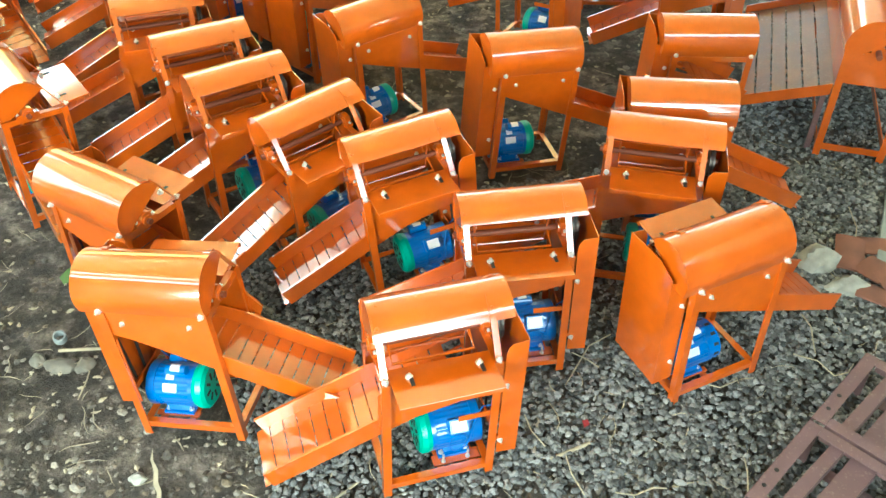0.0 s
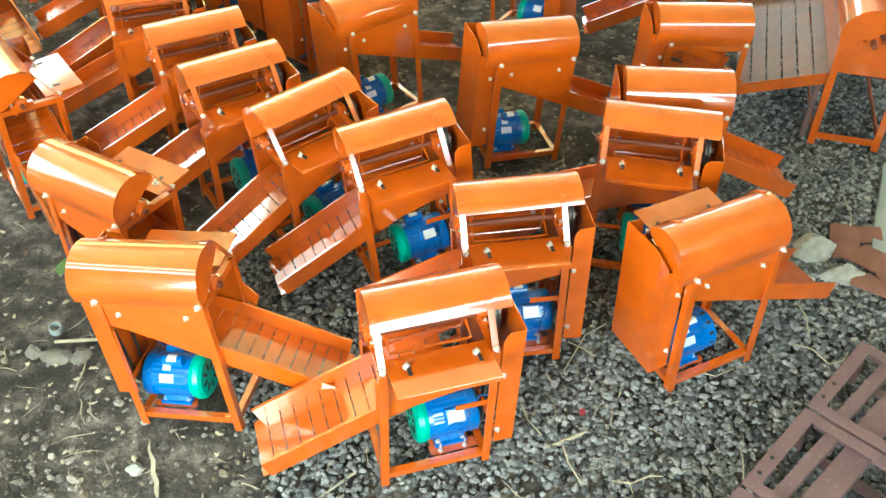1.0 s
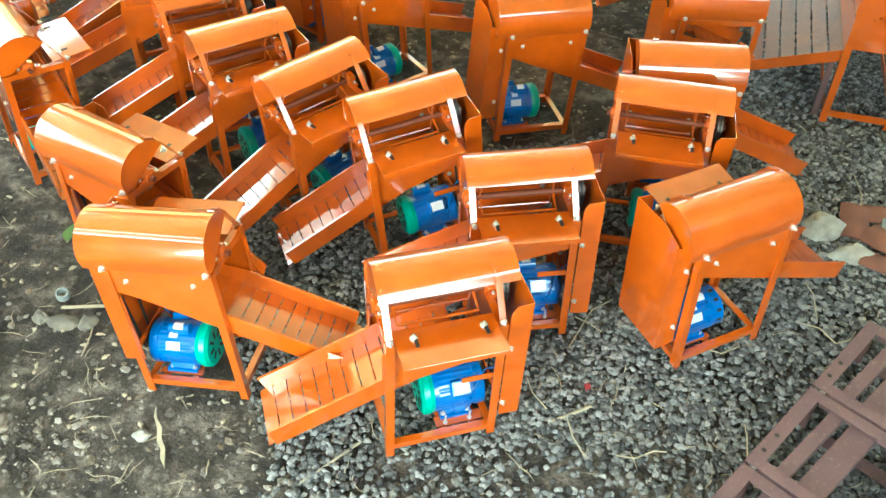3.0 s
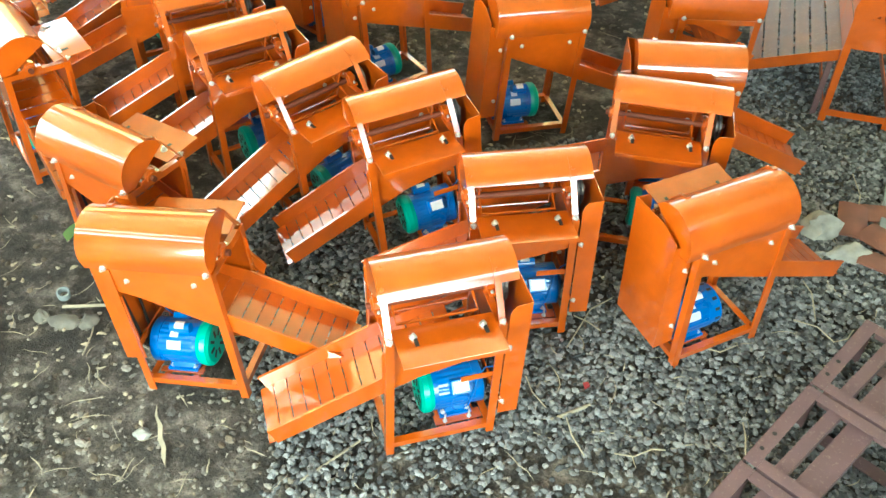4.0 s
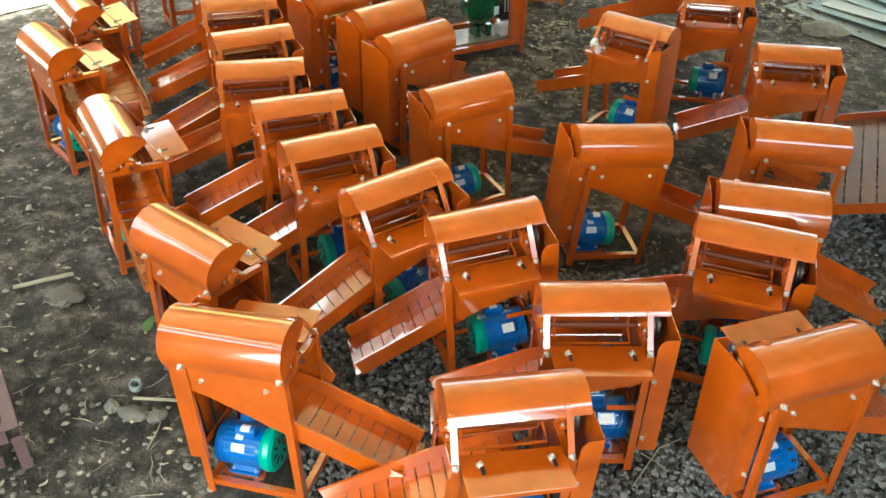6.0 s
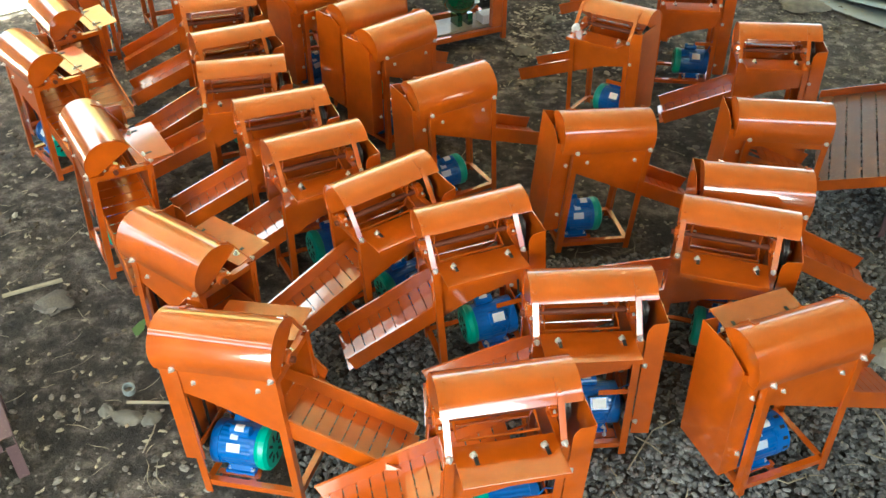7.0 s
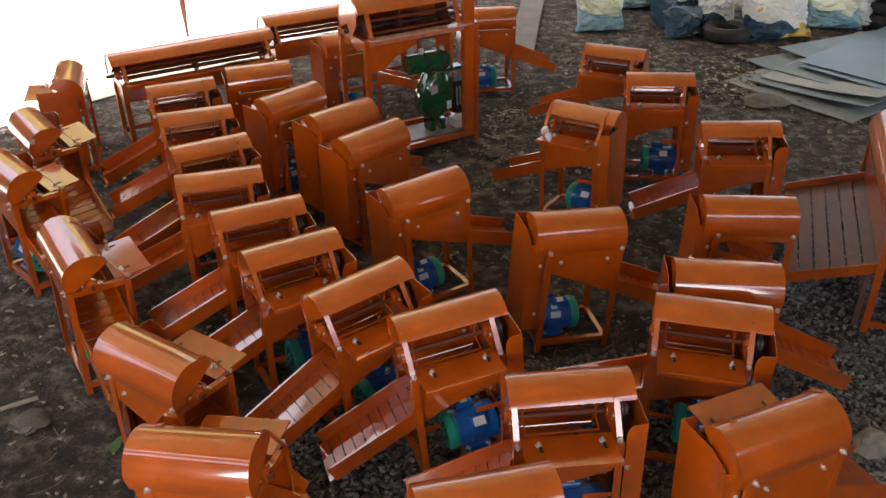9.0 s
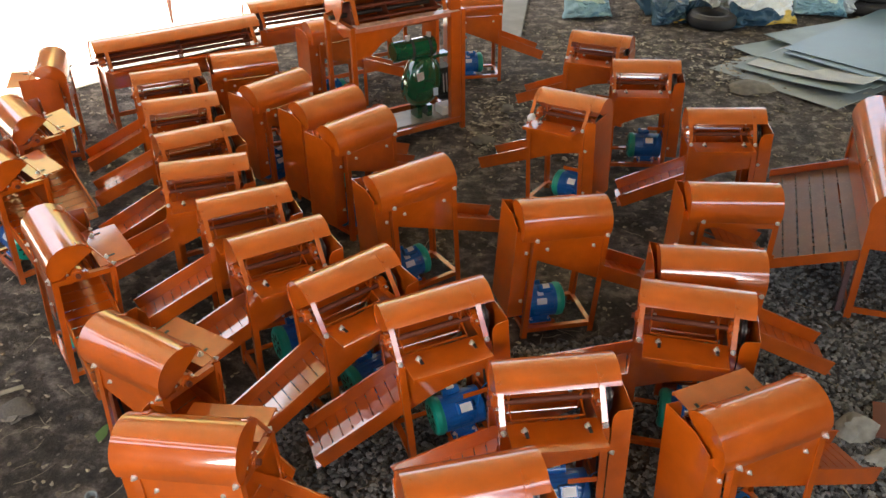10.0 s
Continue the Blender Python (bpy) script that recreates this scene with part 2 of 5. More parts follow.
def hood_profile(r=HR, first=149.0, drop=True):
    pts = []
    for i in range(23):
        a = radians(first * (1 - i / 22))
        pts.append((HC[0] + r * math.cos(a), HC[1] + r * math.sin(a)))
    if drop:
        pts.append((HC[0] + r - 0.004, HC[1] - 0.025))
        pts.append((HC[0] + r - 0.014, ZT + 0.002))
    return pts


def angle_leg(bm, x, y, sx, sy, z0, z1, w=0.03, t=0.004):
    """An upright of angle iron whose corner points outwards (sx, sy)."""
    pts = [(x, y), (x - sx * w, y), (x - sx * w, y - sy * t), (x - sx * t, y - sy * t), (x - sx * t, y - sy * w), (x, y - sy * w)]
    prism(bm, pts, z0, z1, "z")


BOLT = None


def bolt_at(parent, p, axis="y", size=1.0):
    global BOLT
    if BOLT is None:
        bm = bm_new()
        rod(bm, (0, 0, 0), (0, 0, 0.007), 0.0085, 6)
        rod(bm, (0, 0, -0.006), (0, 0, 0.0015), 0.0115, 10)
        rod(bm, (0, 0, 0.005), (0, 0, 0.014), 0.0045, 8)
        BOLT = part("bolt", bm, ZINC, parent, "zinc-plated bolt")
        ob = BOLT
    else:
        ob = again(BOLT, "bolt", parent, Matrix.Identity(4))
    turn = {"y": pose(0, 0, 0, -90, 0, 0), "-y": pose(0, 0, 0, 90, 0, 0), "x": pose(0, 0, 0, 0, 90, 0), "-x": pose(0, 0, 0, 0, -90, 0), "z": Matrix.Identity(4)}[axis]
    ob.matrix_basis = Matrix.Translation(p) @ turn @ Matrix.Scale(size, 4)
    return ob


def motor(root, plain=False):
    """The electric motor, its shaft along x, and the plate that carries it."""
    cx0, cx1, cy, cz, r = 0.0, 0.190, 0.008, 0.152, 0.091
    for y in (-0.075, 0.085):
        bm = bm_new()
        box(bm, -0.005, 0.185, y - (0.035 if y < 0 else 0.013), y + 0.013, 0.047, 0.053)
        part("motor_rail", bm, ORANGE, root)
    for x in (0.02, 0.15):
        bm = bm_new()
        box(bm, x - 0.014, x + 0.014, YF + 0.02, YB - 0.02, 0.040, 0.0465)
        part("cross_bar", bm, ORANGE, root)
    bm = bm_new()
    ridge = []
    for i in range(104):
        a = radians(360 / 104 * i)
        q = r * (1.005 if i % 4 < 2 else 0.98)
        ridge.append((cy + q * math.cos(a), cz + q * math.sin(a)))
    prism(bm, ridge, cx0, cx1, "x")
    rod(bm, (cx1 - 0.03, cy, cz), (cx1 + 0.006, cy, cz), r * 1.03, 28)
    rod(bm, (cx1 + 0.006, cy, cz), (cx1 + 0.028, cy, cz), r * 0.95, 28, r * 0.55)
    rod(bm, (cx0 - 0.004, cy, cz), (cx0 + 0.014, cy, cz), r * 1.03, 28)
    body = part("motor", bm, BLUE, root, "blue enamelled electric motor")
    for y in (-0.062, 0.072):
        bm = bm_new()
        box(bm, 0.02, 0.15, y - 0.02, y + 0.02, 0.054, 0.066)
        prism(bm, [(y - 0.012, 0.06), (y + 0.012, 0.06), (cy + (0.045 if y > 0 else -0.045), cz - 0.03), (cy, cz - 0.03)], 0.03, 0.14, "x")
        part("motor_foot", bm, BLUE, body)
    if plain:
        bm = bm_new()
        rod(bm, (cx0 - 0.05, cy, cz), (cx0, cy, cz), r * 1.0, 28)
        part("end_bell", bm, BLUE, body)
        for i in range(12):
            bm = bm_new()
            m = Matrix.Translation((0, cy, cz)) @ Matrix.Rotation(radians(30 * i), 4, "X")
            box(bm, cx0 - 0.04, cx0 - 0.018, r * 0.97, r * 1.008, -0.007, 0.007, m)
            part("air_slot", bm, BLACK, body)
    else:
        bm = bm_new()
        prof = [(0.0, r * 1.0), (0.022, r * 1.08), (0.045, r * 1.06), (0.056, r * 0.9)]
        for (x0, r0), (x1, r1) in zip(prof, prof[1:]):
            rod(bm, (cx0 - x0, cy, cz), (cx0 - x1, cy, cz), r0, 28, r1)
        part("fan_cover", bm, TEAL, body, "bright green fan cover")
        for i in range(8):
            bm = bm_new()
            m = Matrix.Translation((0, cy, cz)) @ Matrix.Rotation(radians(45 * i), 4, "X")
            box(bm, cx0 - 0.058, cx0 - 0.0545, r * 0.32, r * 0.68, -0.006, 0.006, m)
            part("air_slot", bm, BLACK, body)
    bm = bm_new()
    rod(bm, (0.02, cy + 0.03, cz + r + 0.016), (0.105, cy + 0.03, cz + r + 0.016), 0.021, 16)
    box(bm, 0.03, 0.095, cy + 0.018, cy + 0.042, cz + r - 0.012, cz + r + 0.006)
    cap = part("capacitor", bm, BLUE, body, "blue capacitor housing with a pale sticker")
    bm = bm_new()
    arc = [(cy + 0.03 + 0.0215 * math.cos(radians(25 + 14 * i)), cz + r + 0.016 + 0.0215 * math.sin(radians(25 + 14 * i))) for i in range(8)]
    strip(bm, arc, 0.042, 0.082, -0.0012)
    part("capacitor_label", bm, WHITE, cap, "white printed label")
    bm = bm_new()
    m = Matrix.Translation((0.10, cy - 0.068, cz + 0.062)) @ Matrix.Rotation(radians(50), 4, "X")
    box(bm, -0.04, 0.04, -0.03, 0.03, -0.02, 0.022, m)
    bevelled(bm, 0.004)
    tbox = part("terminal_box", bm, BLUE, body, "blue terminal box")
    bm = bm_new()
    box(bm, -0.028, 0.030, -0.020, 0.022, 0.0225, 0.0245, m)
    part("box_label", bm, WHITE, tbox, "white label on the terminal box")
    bm = bm_new()
    for a0, a1, x0, x1 in ((20, 42, 0.06, 0.12), (52, 70, 0.075, 0.11)):
        pts = [(cy + (r * 1.035) * math.cos(radians(a0 + (a1 - a0) * i / 5)), cz + (r * 1.035) * math.sin(radians(a0 + (a1 - a0) * i / 5))) for i in range(6)]
        strip(bm, pts, x0, x1, 0.002)
    part("sticker", bm, LABEL, body, "pale maker's sticker")
    for x in (0.035, 0.135):
        for y in (-0.062, 0.072):
            bolt_at(root, (x, y, 0.066), "z", 1.0)
        bm = bm_new()
        rod(bm, (x, -0.098, 0.028), (x, -0.098, 0.098), 0.0045, 8)
        rod(bm, (x, -0.098, 0.053), (x, -0.098, 0.060), 0.0095, 6)
        part("stud", bm, ZINC, root, "zinc-plated tensioning stud")
    bm = bm_new()
    rod(bm, (cx1, cy, cz), (0.268, cy, cz), 0.011, 10)
    rod(bm, (0.238, cy, cz), (0.248, cy, cz), 0.036, 20)
    rod(bm, (0.255, cy, cz), (0.265, cy, cz), 0.036, 20)
    rod(bm, (0.248, cy, cz), (0.255, cy, cz), 0.028, 20)
    part("motor_pulley", bm, IRON, root, "dark cast-iron pulley")
    bm = bm_new()
    pts = []
    for i in range(9):
        a = radians(-15 - 150 * i / 8)
        pts.append((cy + 0.034 * math.cos(a), cz + 0.034 * math.sin(a)))
    for i in range(9):
        a = radians(170 - 160 * i / 8)
        pts.append((0.03 + 0.062 * math.cos(a), 0.672 + 0.062 * math.sin(a)))
    inner = [(y * 0.94 + 0.001, z * 0.985 + 0.005) for y, z in pts]
    for i in range(len(pts)):
        j = (i + 1) % len(pts)
        a, b = pts[i], pts[j]
        beam(bm, (0.2515, *a), (0.2515, *b), 0.011, 0.007, (1, 0, 0.01))
    part("belt", bm, BLACK, root, "black rubber drive belt")
    # a loop of supply cable
    bm = bm_new()
    pts = [(0.10 + 0.038 * math.cos(radians(20 * i)), cy - 0.092 - 0.002 * i / 6 - 0.004 * math.sin(radians(40 * i)), 0.14 + 0.045 * math.sin(radians(20 * i))) for i in range(19)]
    pts += [(0.155, cy - 0.09, 0.20), (0.175, cy - 0.07, 0.26), (0.19, cy - 0.09, 0.33), (0.195, YF + 0.012, 0.40)]
    tube(bm, pts, 0.003)
    part("cable", bm, BLUE, body, "blue coiled supply cable")


def hood_turn(angle):
    """The hood swung up by an angle about the hinge along its back edge."""
    hinge = Matrix.Translation((0, 0.157, 0.657))
    return hinge @ Matrix.Rotation(radians(-angle), 4, "X") @ hinge.inverted()


def strap_shape(x, angle=0.0):
    """A flat strap from the frame up over the front of the hood."""
    bm = bm_new()
    turn = hood_turn(angle)
    pts = []
    for a in (106, 114, 122, 130, 138, 144, 148):
        q = turn @ Vector((0, HC[0] + (HR + 0.002) * math.cos(radians(a)), HC[1] + (HR + 0.002) * math.sin(radians(a))))
        pts.append((q.y, q.z))
    pts += [(YF - 0.004 + 0.018, ZT + 0.022), (YF - 0.003, ZT - 0.002)]
    strip(bm, pts[::-1], x - 0.012, x + 0.012, 0.004)
    return bm


def open_hood(root, angle):
    """Swing one machine's hood up and bend its straps to suit."""
    straps = []
    for o in root.children:
        if o.name.split(".")[0] == "hood":
            o.matrix_basis = hood_turn(angle)
        elif o.name.split(".")[0] == "strap":
            straps.append(o)
    for o in straps:
        x = sum(v.co.x for v in o.data.vertices) / len(o.data.vertices)
        bm = strap_shape(x, angle)
        bmesh.ops.recalc_face_normals(bm, faces=bm.faces[:])
        smooth(bm)
        me = bpy.data.meshes.new("strap")
        bm.to_mesh(me)
        bm.free()
        me.materials.append(ORANGE)
        o.data = me
        for c in o.children:
            c.matrix_basis = hood_turn(angle)


def thresher(label, m, back_open=False, plain_motor=False, chute=True):
    root = thing("threshing_machine", label, "threshing machine", "small orange threshers", m)
    # frame
    for sx in (-1, 1):
        for y, sy in ((YF, -1), (YB, 1)):
            bm = bm_new()
            angle_leg(bm, sx * (WX + 0.012), y + sy * 0.012, sx, sy, 0.0, ZT, 0.032, 0.005)
            part("leg", bm, ORANGE, root)
    for y, sy in ((YF, -1), (YB, 1)):
        for z, nm in ((0.052, "lower_rail"), (ZT - 0.016, "top_rail")):
            bm = bm_new()
            yy = y + sy * 0.012
            prism(bm, [(yy - sy * 0.006, z - 0.014), (yy - sy * 0.006, z + 0.014), (yy - sy * 0.034, z + 0.014), (yy - sy * 0.034, z + 0.009), (yy - sy * 0.011, z + 0.009), (yy - sy * 0.011, z - 0.014)], -WX + 0.012, WX - 0.012, "x")
            part(nm, bm, ORANGE, root)
    for sx in (-1, 1):
        for z, nm in ((0.05, "lower_rail"), (ZT - 0.018, "top_rail")):
            bm = bm_new()
            xx = sx * (WX + 0.012)
            prism(bm, [(xx - sx * 0.006, z - 0.014), (xx - sx * 0.006, z + 0.014), (xx - sx * 0.034, z + 0.014), (xx - sx * 0.034, z + 0.009), (xx - sx * 0.011, z + 0.009), (xx - sx * 0.011, z - 0.014)], YF + 0.02, YB - 0.02, "y")
            part(nm, bm, ORANGE, root)
    # hood with its end plates and straps
    bm = bm_new()
    strip(bm, hood_profile(), -0.222, 0.286, -0.003)
    hood = part("hood", bm, ORANGE, root, "curved orange sheet-metal hood over the drum")
    for x in (-0.216, 0.278):
        bm = bm_new()
        prism(bm, [p for p in hood_profile(r=HR - 0.004, drop=False)] + [(HC[0] + HR - 0.012, ZT + 0.004), (HC[0] + 0.07, ZT + 0.004)], x, x + 0.003, "x")
        part("end_plate", bm, ORANGE, hood)
    for x in (-0.205, 0.203):
        bm = strap_shape(x)
        strap = part("strap", bm, ORANGE, root, "flat steel strap holding the hood")
        a = radians(128)
        bolt_at(root, (x, YF - 0.006, ZT + 0.012), "-y", 1.05)
        bm = bm_new()
        q = Vector((x, HC[0] + (HR + 0.003) * math.cos(a), HC[1] + (HR + 0.003) * math.sin(a)))
        rod(bm, q, q + Vector((0, math.cos(a), math.sin(a))) * 0.008, 0.0095, 10, 0.007)
        part("rivet", bm, ORANGE, strap)
    for x in (-WX + 0.004, WX - 0.004):
        bolt_at(root, (x, YB + 0.020, ZT + 0.012), "y", 1.1)
    # drum, seen through the feeding opening
    dc = (0.03, 0.665)
    bm = bm_new()
    rod(bm, (-0.245, *dc), (0.285, *dc), 0.013, 12)
    shaft = part("drum_shaft", bm, DRUM_SHADE, root, "painted steel drum shaft")
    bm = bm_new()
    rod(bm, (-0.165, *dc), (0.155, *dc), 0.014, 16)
    drum = part("drum", bm, DRUM_SHADE, root, "orange drum core, darkened for the shade under the hood")
    for i in range(4):
        a = radians(20 + 90 * i)
        bm = bm_new()
        e = Vector((0, math.cos(a), math.sin(a)))
        c = Vector((0, *dc))
        tube(bm, [c + Vector((-0.155, 0, 0)) + e * 0.015, c + Vector((-0.155, 0, 0)) + e * 0.088, c + Vector((0.145, 0, 0)) + e * 0.088, c + Vector((0.145, 0, 0)) + e * 0.015], 0.006, 8)
        part("threshing_loop", bm, ORANGE, drum, "bent rod threshing loop")
    for x in (-0.222, 0.196):
        bm = bm_new()
        prism(bm, [(dc[0] - 0.055, ZT), (dc[0] - 0.055, ZT + 0.014), (dc[0] - 0.03, ZT + 0.018), (dc[0] - 0.022, ZT + 0.042), (dc[0], ZT + 0.05), (dc[0] + 0.022, ZT + 0.042), (dc[0] + 0.03, ZT + 0.018), (dc[0] + 0.055, ZT + 0.014), (dc[0] + 0.055, ZT)], x, x + 0.026, "x")
        rod(bm, (x - 0.008, *dc), (x + 0.034, *dc), 0.024, 14)
        b = part("bearing", bm, ORANGE, root, "painted pillow-block bearing")
        for y in (-0.045, 0.045):
            bolt_at(root, (x + 0.013, dc[0] + y, ZT + 0.014), "z", 0.75)
    bm = bm_new()
    rod(bm, (0.240, *dc), (0.248, *dc), 0.066, 24)
    rod(bm, (0.248, *dc), (0.256, *dc), 0.056, 24)
    rod(bm, (0.256, *dc), (0.264, *dc), 0.066, 24)
    part("drum_pulley", bm, IRON, root, "dark cast-iron pulley")
    # feeding shelf
    y0, z0, y1, z1 = -0.284, 0.674, -0.092, 0.655
    sl = (z1 - z0) / (y1 - y0)
    bm = bm_new()
    prism(bm, [(y0, z0), (y1, z1), (y1, z1 - 0.004), (y0 + 0.004, z0 - 0.005), (y0 + 0.004, z0 - 0.022), (y0, z0 - 0.022)], -0.187, 0.184, "x")
    bevelled(bm, 0.0012)
    shelf = part("feeding_shelf", bm, ORANGE, root, "folded sheet-metal feeding shelf with two bolts")
    for x in (-0.119, 0.133):
        yb = -0.145
        zb = z0 + (yb - y0) * sl
        bolt_at(shelf, (x, yb, zb), "z", 1.3)
        bm = bm_new()
        mm = Matrix.Translation((x + 0.004, yb - 0.024, z0 + (yb - 0.024 - y0) * sl + 0.0015)) @ Matrix.Rotation(math.atan(sl), 4, "X")
        box(bm, -0.007, 0.007, -0.022, 0.022, -0.001, 0.001, mm)
        part("slot", bm, BLACK, shelf, "dark adjusting slot")
    # sheet panels of the hopper
    bm = bm_new()
    prism(bm, [(-WX + 0.006, ZT - 0.028), (WX - 0.006, ZT - 0.028), (WX - 0.006, 0.50), (-WX - 0.022, 0.405), (-WX - 0.022, ZT - 0.06)], YF + 0.004, YF + 0.007, "y")
    part("front_panel", bm, ORANGE, root)
    if not back_open:
        bm = bm_new()
        prism(bm, [(-WX + 0.006, ZT - 0.03), (WX - 0.006, ZT - 0.03), (WX - 0.006, 0.545), (-WX - 0.008, 0.425)], YB + 0.001, YB + 0.004, "y")
        part("back_panel", bm, ORANGE, root)
        for x in (-0.135, 0.135):
            bolt_at(root, (x, YB + 0.005, ZT - 0.055), "y", 0.95)
    bm = bm_new()
    box(bm, WX - 0.01, WX - 0.007, YF + 0.01, YB - 0.003, 0.50, ZT - 0.02)
    part("side_panel", bm, ORANGE, root)
    # chute: slatted floor between two walls
    slope = 0.415
    def floor_z(x):
        return 0.366 + (x + 0.22) * slope
    ang = math.atan(slope)
    walls = []
    for y, nm in ((-0.124, "chute_wall"), (0.130, "chute_wall")):
        bm = bm_new()
        xa = (-0.65 if y < 0 else -0.652) if chute else -0.25
        xb = WX - 0.02
        prism(bm, [(xa, floor_z(xa) + 0.078), (-0.215, floor_z(-0.215) + 0.080), (xb, floor_z(xb) + 0.02), (xb, floor_z(xb) - 0.012), (xa + 0.03, floor_z(xa + 0.03) - 0.014)], y - 0.0015, y + 0.0015, "y")
        box(bm, -0.0, (-0.22 - xa) / math.cos(ang), -0.007 if y > 0 else -0.004, 0.004 if y > 0 else 0.007, -0.0015, 0.0015, Matrix.Translation((xa, y, floor_z(xa) + 0.078)) @ Matrix.Rotation(-ang, 4, "Y"))
        walls.append(part(nm, bm, ORANGE, root))
    pitch = 0.0565
    bm = bm_new()
    box(bm, -pitch / 2 + 0.0026, pitch / 2 - 0.0026, -0.1225, 0.1285, -0.0015, 0.0015)
    first = None
    k = 14
    for i in range(k):
        x = -0.625 + pitch * math.cos(ang) * i
        if not chute and x < -0.22:
            continue
        mm = Matrix.Translation((x, 0, floor_z(x))) @ Matrix.Rotation(-ang, 4, "Y")
        if first is None:
            first = part("chute_slat", bm, ORANGE, root, "", mm)
        else:
            again(first, "chute_slat", root, mm)
    for y in (-0.07, 0.003, 0.076):
        bm = bm_new()
        beam(bm, (-0.62 if chute else -0.24, y, floor_z(-0.62 if chute else -0.24) - 0.0045), (0.15, y, floor_z(0.15) - 0.0045), 0.009, 0.006)
        part("chute_runner", bm, ORANGE, root)
    # belt guard
    bm = bm_new()
    yf, yb2, zb = -0.166, 0.112, 0.131
    face = [(yf, zb), (yf, 0.752), (0.02, 0.755), (yb2, 0.716), (yb2, zb)]
    prism(bm, face, 0.302, 0.305, "x")
    prism(bm, [(0.225, zb + 0.005), (0.3022, zb), (0.3022, 0.748), (0.245, 0.742), (0.230, 0.722), (0.225, 0.70)], yf, yf + 0.003, "y")
    prism(bm, [(0.215, zb + 0.005), (0.3022, zb), (0.3022, 0.70), (0.215, 0.68)], yb2 - 0.003, yb2, "y")
    part("belt_guard", bm, ORANGE, root, "folded sheet-metal guard over the belt")
    for z in (0.20, 0.53):
        bm = bm_new()
        box(bm, 0.2215, 0.230, YF - 0.004, yb2 - 0.004, z, z + 0.025)
        part("guard_bracket", bm, ORANGE, root)
    for z in (0.21, 0.53):
        bolt_at(root, (0.236, yf, z), "-y", 1.0)
        bolt_at(root, (0.236, yb2, z + 0.03), "y", 1.0)
    bm = bm_new()
    beam(bm, (0.07, YF + 0.006, 0.365), (WX - 0.012, YF + 0.006, 0.365), 0.004, 0.026)
    part("motor_bar", bm, ORANGE, root)
    motor(root, plain_motor)
    return root


# ---- the ground, one sheet to the horizon ----
def steps(lo, hi, d, far):
    near = list(np.arange(lo, hi + d / 2, d))
    out, g, s = [], d, hi
    while s < far:
        g *= 1.5
        s += g
        out.append(s)
    back, g, s = [], d, lo
    while s > -far:
        g *= 1.5
        s -= g
        back.append(s)
    return back[::-1] + near + out


def ground_height(x, y):
    p = Vector((x, y, 0.0))
    return -0.006 + 0.010 * noise.noise(p * 1.3) + 0.007 * noise.noise(p * 5.0) + 0.006 * noise.noise(p * 13.0)


gx, gy = steps(-7.0, 6.5, 0.055, 300), steps(0.6, 12.5, 0.055, 300)
gverts = [(x, y, ground_height(x, y)) for y in gy for x in gx]
gn = len(gx)
gfaces = [(j * gn + i, j * gn + i + 1, (j + 1) * gn + i + 1, (j + 1) * gn + i) for j in range(len(gy) - 1) for i in range(gn - 1)]
gme = bpy.data.meshes.new("ground")
gme.from_pydata(gverts, [], gfaces)
gme.polygons.foreach_set("use_smooth", [True] * len(gfaces))
gme.materials.append(EARTH)
tagged(new("ground", gme), "packed grey-brown earth with stones and litter", kind="structure")

# ---- the shed round and above ----
# the shed's length runs at 54 degrees; the yard lies beyond its north-west eaves
AX, SIDE = Vector((0.592, 0.806, 0)), Vector((0.806, -0.592, 0))
CORNER = Vector((0.19, -3.82, 0))          # south corner
LENGTH, WIDTH = 17.2, 11.76
bm = bm_new()
prism(bm, [tuple((CORNER + AX * a - SIDE * b).xy) for a, b in ((0, 0), (LENGTH, 0), (LENGTH, WIDTH), (0, WIDTH))], 6.20, 6.30, "z")
roof = setting("roof", bm, ROOFM, "yellowed sheet roof of an open shed")


# Unseen walls added round the shed to block light, with gaps at the lamps.
def unseen_wall(name, p, q, top, thick=0.2):
    bm = bm_new()
    beam(bm, (p.x, p.y, top / 2 - 0.05), (q.x, q.y, top / 2 - 0.05), thick, top + 0.1)
    setting(name, bm, WALL, "unseen dark wall closing off light round the shed")


OUT = SIDE * 0.35
unseen_wall("wall_south_east_a", CORNER + OUT, CORNER + OUT + AX * 1.3, 3.2)
unseen_wall("wall_south_east_b", CORNER + OUT + AX * 3.4, CORNER + OUT + AX * 11.5, 3.2)
unseen_wall("wall_south_east_c", CORNER + OUT + AX * 14.5, CORNER + OUT + AX * LENGTH, 3.2)
unseen_wall("wall_north_east_a", CORNER + AX * LENGTH + SIDE * 0.4, CORNER + AX * LENGTH - SIDE * 4.8, 6.0)
unseen_wall("wall_north_east_b", CORNER + AX * LENGTH - SIDE * 4.8, CORNER + AX * LENGTH - SIDE * (WIDTH + 1.0), 0.35)


# Unseen boards hung to cut off parts of the sky and its reflections.
def shade_board(name, p, q, low):
    bm = bm_new()
    beam(bm, (p.x, p.y, (low + 6.2) / 2), (q.x, q.y, (low + 6.2) / 2), 0.05, 6.195 - low)
    setting(name, bm, ROOFM, "unseen board under the eaves cutting off the sky")


shade_board("trim_south_east", CORNER, CORNER + AX * 6.0, 4.1)
shade_board("trim_south_east_low", CORNER + AX * 6.0, CORNER + AX * LENGTH, 2.6)
shade_board("trim_north_east", CORNER + AX * LENGTH - SIDE * 4.8, CORNER + AX * LENGTH - SIDE * WIDTH, 4.8)
